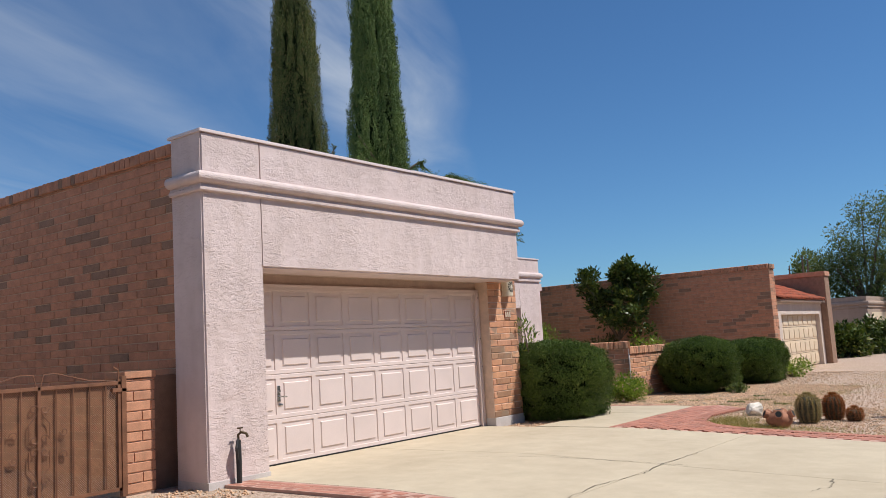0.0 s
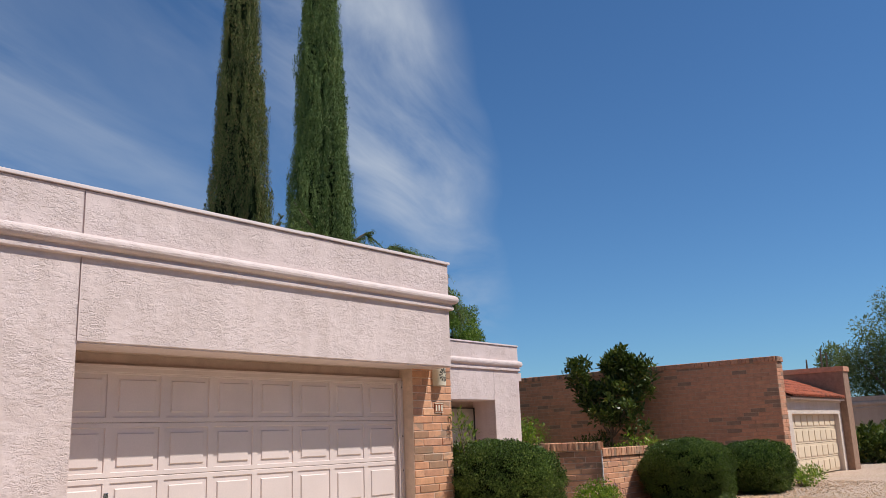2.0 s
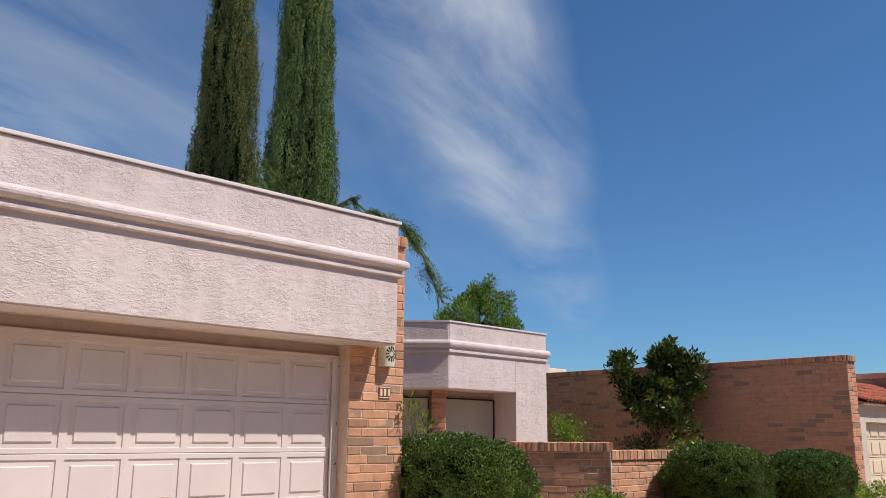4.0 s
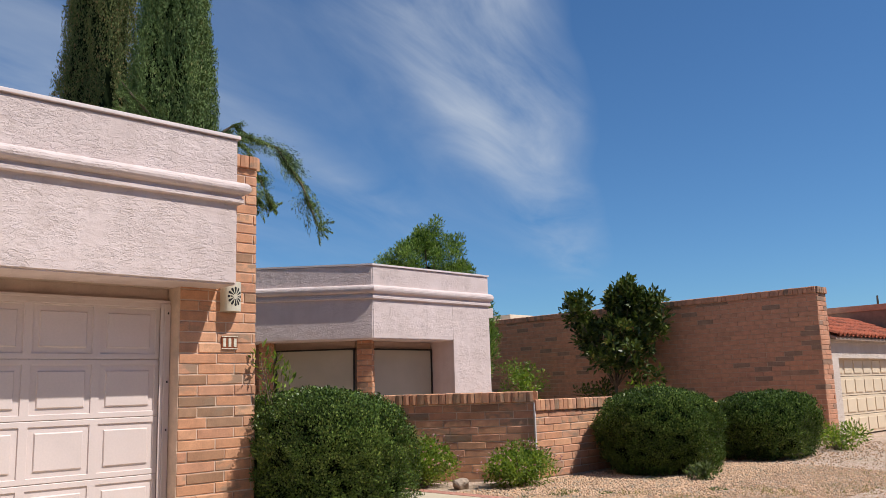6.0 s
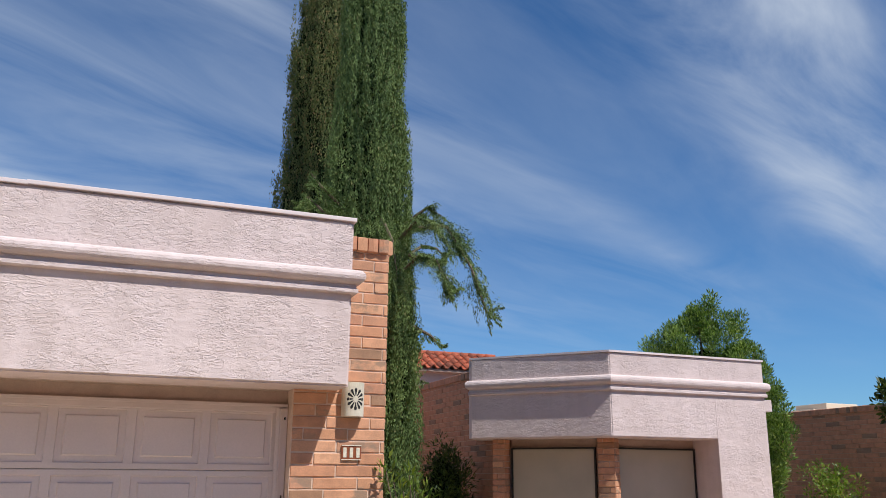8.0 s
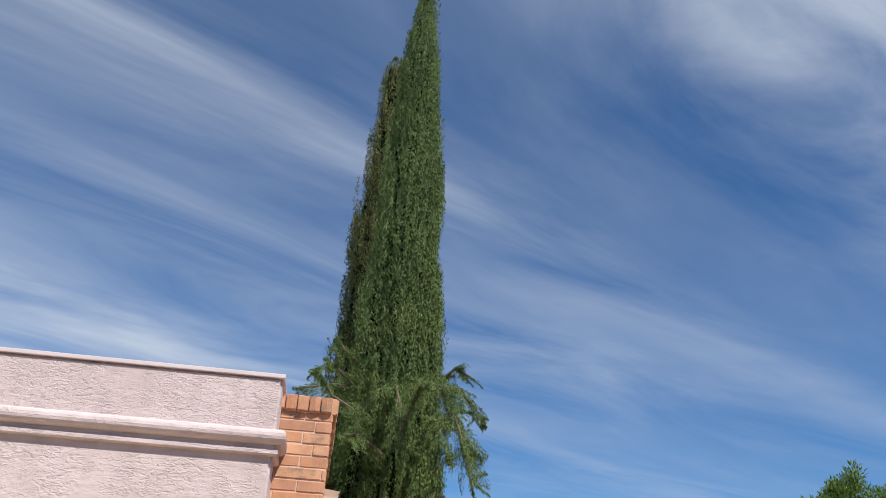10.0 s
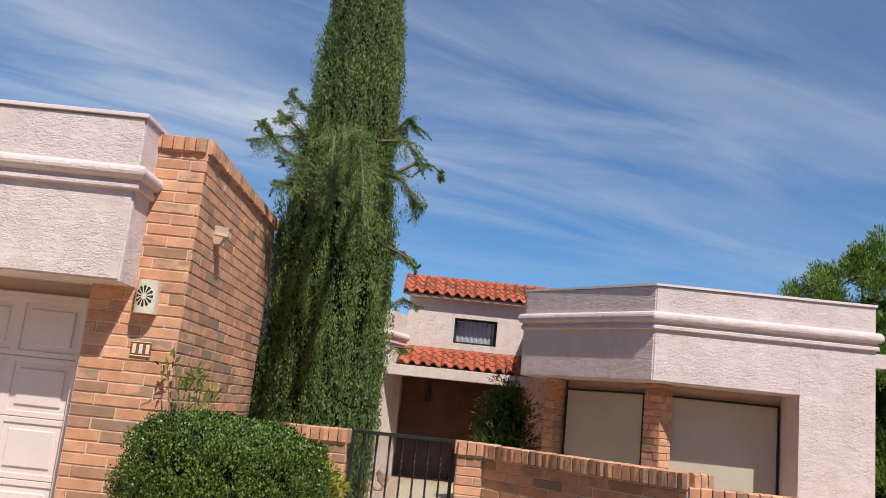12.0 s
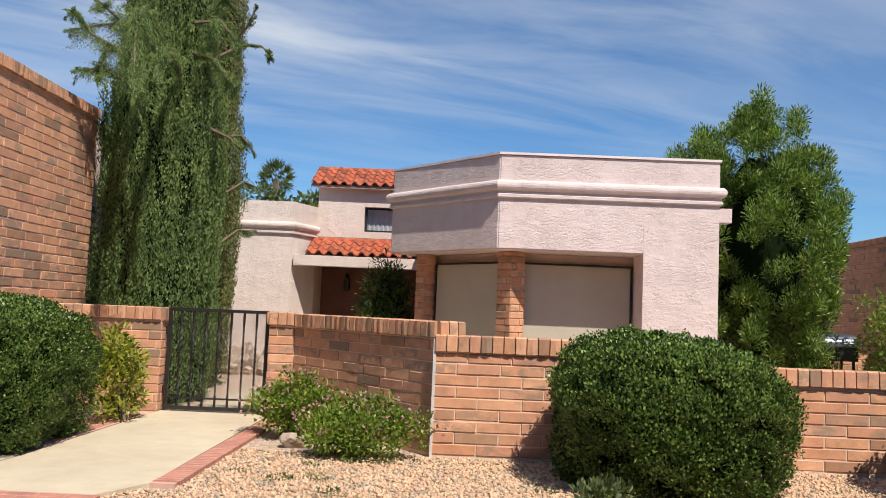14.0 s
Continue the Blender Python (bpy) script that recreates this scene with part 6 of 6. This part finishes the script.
number_plaque()
side_fixture()
standpipe()
grill()


# ---- loose gravel, dry grass ----
PAVE = [(-5.86, 11.24), (-0.25, 11.24), (-0.25, 11.72), (-3.4, 11.74), (-4.1, 11.82), (-4.6, 12.05), (-4.92, 12.5), (-5.06, 13.1), (-5.02, 13.9), (-4.95, 14.5), (-5.45, 14.86), (-5.88, 14.62)]


def inside(poly, x, y):
    hit = np.zeros(np.shape(x), bool)
    for (xa, ya), (xb, yb) in zip(poly, poly[1:] + poly[:1]):
        hit ^= ((ya > y) != (yb > y)) & (x < (xb - xa) * (y - ya) / (yb - ya + 1e-12) + xa)
    return hit


def ground_z(x):
    return np.where(x < -5.5, G, np.maximum(0, G - 0.042 * (x + 5.5))) - 0.03


def free_ground(n, rng, x0, x1, y0, y1):
    x, y = rng.uniform(x0, x1, n), rng.uniform(y0, y1, n)
    bad = inside(PAVE, x, y) | inside(WALK_A, x, y) | inside(WALK_B, x, y) | ((y > 5.5) & (y < 11.26) & (x > -8.2)) | ((x < -7.78) & (y < 12.15)) | (inside([(-10.3, 14.7), (-10.3, 15.1), (-8.06, 16.85), (-8.06, 26), (-14, 26), (-14, 14.7)], x, y)) | ((y > 14.8) & (y < 15.04) & (x < -6.2)) | (x < -10.1)
    return x[~bad], y[~bad]


def loose_gravel():
    rng = np.random.default_rng(12)
    xs, ys = [], []
    for n, area in ((46000, (-8.05, -4.2, 14.6, 20.5)), (12000, (-5.2, -1.2, 11.6, 15.5)), (9000, (-8.0, -1.5, 19, 26)), (2600, (-9.0, -6.8, 3.2, 5.6)), (900, (-8.0, -7.0, 11.3, 12.3)), (5000, (-5, -1.2, 14.5, 19))):
        x, y = free_ground(n, rng, *area)
        xs.append(x)
        ys.append(y)
    x, y = np.concatenate(xs), np.concatenate(ys)
    n = len(x)
    size = (0.008 + 0.017 * rng.random(n) ** 2) * np.where(x > -5.6, 0.75, 1.0)
    c = np.stack([x, y, ground_z(x) + size * 0.35], -1)
    shape = np.array([(1, 0, 0), (0, 1, 0), (-1, 0, 0), (0, -1, 0), (0, 0, 1), (0, 0, -1)], float)
    ang = rng.random(n) * 6.28
    v = shape[None] * (size[:, None] * rng.uniform(0.6, 1.35, (n, 6)))[..., None]
    v = np.stack([v[..., 0] * np.cos(ang)[:, None] - v[..., 1] * np.sin(ang)[:, None], v[..., 0] * np.sin(ang)[:, None] + v[..., 1] * np.cos(ang)[:, None], v[..., 2] * 0.75], -1)
    tilt = rng.normal(size=(n, 1)) * 0.5
    v[..., 2] += v[..., 0] * tilt
    verts = (v + c[:, None]).reshape(-1, 3)
    tri = np.array([(0, 1, 4), (1, 2, 4), (2, 3, 4), (3, 0, 4), (1, 0, 5), (2, 1, 5), (3, 2, 5), (0, 3, 5)])
    faces = (tri[None] + (np.arange(n) * 6)[:, None, None]).reshape(-1, 3)
    ob = new("gravel", arrays_mesh("gravel", verts, faces, STONES))
    tagged(ob, "loose pinkish tan gravel stones over the yard", "gravel", kind="stuff")


def dry_grass():
    rng = np.random.default_rng(14)
    X, Y = [], []
    for cx, cy, rx, ry, n in ((-4.55, 12.75, 0.35, 0.5, 2000), (-4.2, 12.2, 0.5, 0.3, 1800), (-3.4, 12.2, 0.8, 0.3, 700), (-4.6, 15.6, 0.35, 0.3, 260), (-5.4, 16.2, 0.3, 0.3, 220), (-5.0, 17.4, 0.4, 0.3, 240), (-4.3, 18.3, 0.4, 0.5, 240),
                              (-6.1, 16.2, 0.2, 0.2, 140), (-3.8, 14.4, 0.6, 0.5, 400), (-4.4, 20.0, 0.8, 0.8, 320), (-5.4, 14.95, 0.2, 0.1, 120), (-6.9, 15.9, 0.2, 0.15, 100)):
        X.append(cx + rx * rng.normal(size=n) * 0.6)
        Y.append(cy + ry * rng.normal(size=n) * 0.6)
    x, y = np.concatenate(X), np.concatenate(Y)
    ok = ~(inside(PAVE, x, y) | inside(WALK_B, x, y))
    x, y = x[ok], y[ok]
    n = len(x)
    at = np.stack([x, y, ground_z(x)], -1)
    way = unit(rng.normal(size=(n, 3)) * 0.7 + np.array([0, 0, 0.8]))
    L = rng.uniform(0.03, 0.085, n)
    ob = new("dry_grass", leaves_mesh("dry_grass", at, way, tips(n, rng), L, np.full(n, 0.0028), DRY_GRASS))
    tagged(ob, "short dry weeds scattered over the gravel", "grass", kind="stuff")


def green_weeds():
    rng = np.random.default_rng(15)
    X, Y = [], []
    for cx, cy, r, n in ((-6.8, 15.65, 0.13, 170), (-7.4, 15.8, 0.1, 150), (-6.87, 15.95, 0.12, 130), (-6.75, 17.67, 0.1, 90), (-7.0, 15.3, 0.07, 60), (-5.47, 15.72, 0.16, 260), (-4.64, 15.6, 0.12, 160), (-6.42, 16.09, 0.1, 110), (-5.15, 16.29, 0.14, 140), (-5.5, 17.1, 0.12, 110), (-4.9, 14.9, 0.1, 90), (-4.2, 16.6, 0.14, 120)):
        a, q = rng.random(n) * 6.28, r * rng.random(n) ** 0.5
        X.append(cx + q * np.cos(a))
        Y.append(cy + q * np.sin(a))
    x, y = np.concatenate(X), np.concatenate(Y)
    n = len(x)
    at = np.stack([x, y, ground_z(x) + 0.01], -1)
    way = unit(rng.normal(size=(n, 3)) + np.array([0, 0, 0.6]))
    L = rng.uniform(0.015, 0.035, n)
    ob = new("weeds", leaves_mesh("weeds", at, way, tips(n, rng), L, L * 0.2, FAR_LEAF))
    tagged(ob, "small flat green weeds on the gravel", "weeds", kind="stuff")


loose_gravel()
dry_grass()
green_weeds()


# ---- the pieces: blocks, caps, tiles, pavers ----
garage_bits = [
    (garage_wall, (PIERX, PIERY0, 0), (0, 1, 0), (1, 0, 0), PIERY1 - PIERY0, G + 0.125, 4.045, 21, 0.15),
    (garage_wall, (-11.2, PIERY1, 0), (1, 0, 0), (0, 1, 0), 3.33, G + 0.02, 4.045, 22, 0.15),
]
for p, s, u, o, L, z0, z1, seed, cap in garage_bits:
    brick_face(p, s, u, o, L, z0, z1, seed, cap)
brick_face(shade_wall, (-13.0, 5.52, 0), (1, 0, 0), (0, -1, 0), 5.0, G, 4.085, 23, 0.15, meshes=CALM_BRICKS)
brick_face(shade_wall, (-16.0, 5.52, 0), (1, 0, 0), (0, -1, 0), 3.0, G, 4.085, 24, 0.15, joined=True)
for i, (p, s, u, o, L, top) in enumerate(wall_runs):
    brick_face(p, s, u, o, L, G, top, 40 + i, 0.17 if top < 1.4 else 0.165, 0.03)
end_way = (Vector(CW1) - Vector(CW0)).normalized()
brick_face(wall_runs[4][0], (*CW1, 0), (-end_way.y, end_way.x, 0), (*end_way, 0), 0.3, 1.30, WTOP - 0.008, 58, 0.165)
hd = (Vector((BAYX, BY1)) - Vector(B0)).normalized()
hn = Vector((hd.y, -hd.x))
for i, (col, c, half) in enumerate(house_columns):
    s = c - hd * half + hn * half
    brick_face(col, (*s, 0), (*hd, 0), (*hn, 0), half * 2, G, BSOF - 0.004, 60 + i)
    s = c + hd * half + hn * half
    brick_face(col, (*s, 0), (*-hn, 0), (*hd, 0), half * 2, G, BSOF - 0.004, 70 + i)
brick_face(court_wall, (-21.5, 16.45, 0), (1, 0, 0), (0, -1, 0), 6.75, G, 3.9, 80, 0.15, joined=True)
brick_face(nb_wall, (-7.56, 25.72, 0), (0, 1, 0), (1, 0, 0), 0.5, G, 3.495, 81, 0.15, joined=True, material=BRICK_FAR)
brick_face(nb_wall, (-26, 25.72, 0), (1, 0, 0), (0, -1, 0), 18.44, G, 3.495, 82, 0.15, joined=True, material=BRICK_FAR)
tiled_roof(house, "porch_roof", (-18.98, 2.73), (-20.0, 3.14), 13.55, 19.3)
tiled_roof(house, "upper_roof", (-19.84, 4.44), (-20.9, 4.96), 13.45, 19.3)
tiled_roof(neighbour, "entry_roof", (-7.47, 2.42), (-9.1, 3.05), 26.25, 31.55)

# low planter wall in the side yard, and the gate pier
planter = thing("planter_wall", (-16.6, 24, G), "low tan brick planter wall in the side yard", "wall")
bm = bmesh.new()
box(bm, -16.9, -16.612, 23.25, 25.7, G - 0.05, 1.118)
planter_core = part("wall_run", bm, MORTAR, planter)
brick_face(planter_core, (-16.6, 23.25, 0), (0, 1, 0), (1, 0, 0), 2.46, G, 1.13, 90, 0.0)
bm = bmesh.new()
box(bm, -8.37, -8.032, 4.772, 5.10, G - 0.05, 1.42)
pier_core = part("pier_core", bm, MORTAR, gate_pier)
brick_face(pier_core, (-8.02, 4.76, 0), (0, 1, 0), (1, 0, 0), 0.355, G, 1.425, 91, 0.0, meshes=PIER_BRICKS)
brick_face(pier_core, (-8.02, 5.115, 0), (-1, 0, 0), (0, 1, 0), 0.36, G, 1.425, 92, 0.0, meshes=PIER_BRICKS)
bm = bmesh.new()
box(bm, -8.385, -8.005, 4.755, 5.125, 1.43, 1.50, 0.008)
part("cap_brick", bm, BRICK, gate_pier)
bm = bmesh.new()
box(bm, -8.38, -8.2, 5.1, 5.52, G - 0.05, 1.44)
part("link_wall", bm, BRICK_FAR, gate_pier)


# pavers: two bands of flat bricks meeting in a curve, with upright ones along the bed
def lay_pavers():
    bed = tagged(slab("paver_bed", [PAVE, [(-7.46, 5.56), (-5.5, 5.56), (-0.25, 5.56), (-0.25, 5.93), (-5.5, 5.93), (-7.46, 5.93)], [(-10.1, 14.84), (-6.3, 14.84), (-6.3, 15.02), (-10.1, 15.02)], [(-9.9, 13.3), (-7.6, 13.3), (-7.6, 13.48), (-9.9, 13.48)]],
                      PAVER_SAND, "red brick paver edging beside the driveway and walk", "paving", 0.05, 0.003))
    rnd = random.Random(77)

    def one(x, y, ang, L=0.2, W=0.1, up=0.004):
        z = gz(x) + up + rnd.uniform(-0.001, 0.001)
        c, s = math.cos(ang), math.sin(ang)
        m = Matrix.Identity(4)
        m.col[0][:3] = Vector((c, s, 0)) * (L - 0.006)
        m.col[1][:3] = Vector((0, 0, -0.03))
        m.col[2][:3] = Vector((-s, c, 0)) * (W - 0.006)
        m.col[3][:3] = Vector((x, y, z)) - Vector((c, s, 0)) * (L / 2 - 0.004) - Vector((-s, c, 0)) * (W / 2 - 0.004)
        ob = part("paver", rnd.choice(PAVERS), None, bed)
        ob.matrix_basis = m
    # rows across the wide part, running with the walk
    k = 0
    x = -5.86
    while x < -0.36:
        y = 11.28 + (0.1 if k % 2 else 0.0)
        while y < 14.9:
            px, py = np.array([x + 0.05]), np.array([y + 0.1])
            if inside(PAVE, px, py)[0] and inside(PAVE, px + 0.05, py)[0] and inside(PAVE, px, py + 0.06)[0] and not (x > -4.4 and y > 11.7):
                one(x + 0.05, y + 0.1, math.pi / 2)
            y += 0.2
        x += 0.1
        k += 1
    # upright bricks on the curve round the bed
    curve = [Vector(p) for p in ((-0.25, 11.72), (-3.4, 11.74), (-4.1, 11.82), (-4.6, 12.05), (-4.92, 12.5), (-5.06, 13.1), (-5.02, 13.9), (-4.95, 14.5))]
    for a, b in zip(curve, curve[1:]):
        d = b - a
        n = max(1, int(d.length / 0.075))
        ang = math.atan2(d.y, d.x)
        for i in range(n):
            p = a + d * ((i + 0.5) / n)
            q = p + Vector((-d.y, d.x)).normalized() * 0.03
            one(q.x, q.y, ang + math.pi / 2, 0.19, 0.068, 0.01)
    for i in range(int(3.8 / 0.075)):
        one(-10.06 + 0.075 * i, 14.93, math.pi / 2, 0.19, 0.066, 0.0045)
    for i in range(int(2.2 / 0.21)):
        one(-9.8 + 0.21 * i, 13.39, 0.0, 0.2, 0.1, 0.009)
    for i in range(34):
        for r in range(3):
            one(-7.34 + 0.205 * i + (0.1 if r % 2 else 0), 5.62 + 0.105 * r, 0.0)


lay_pavers()
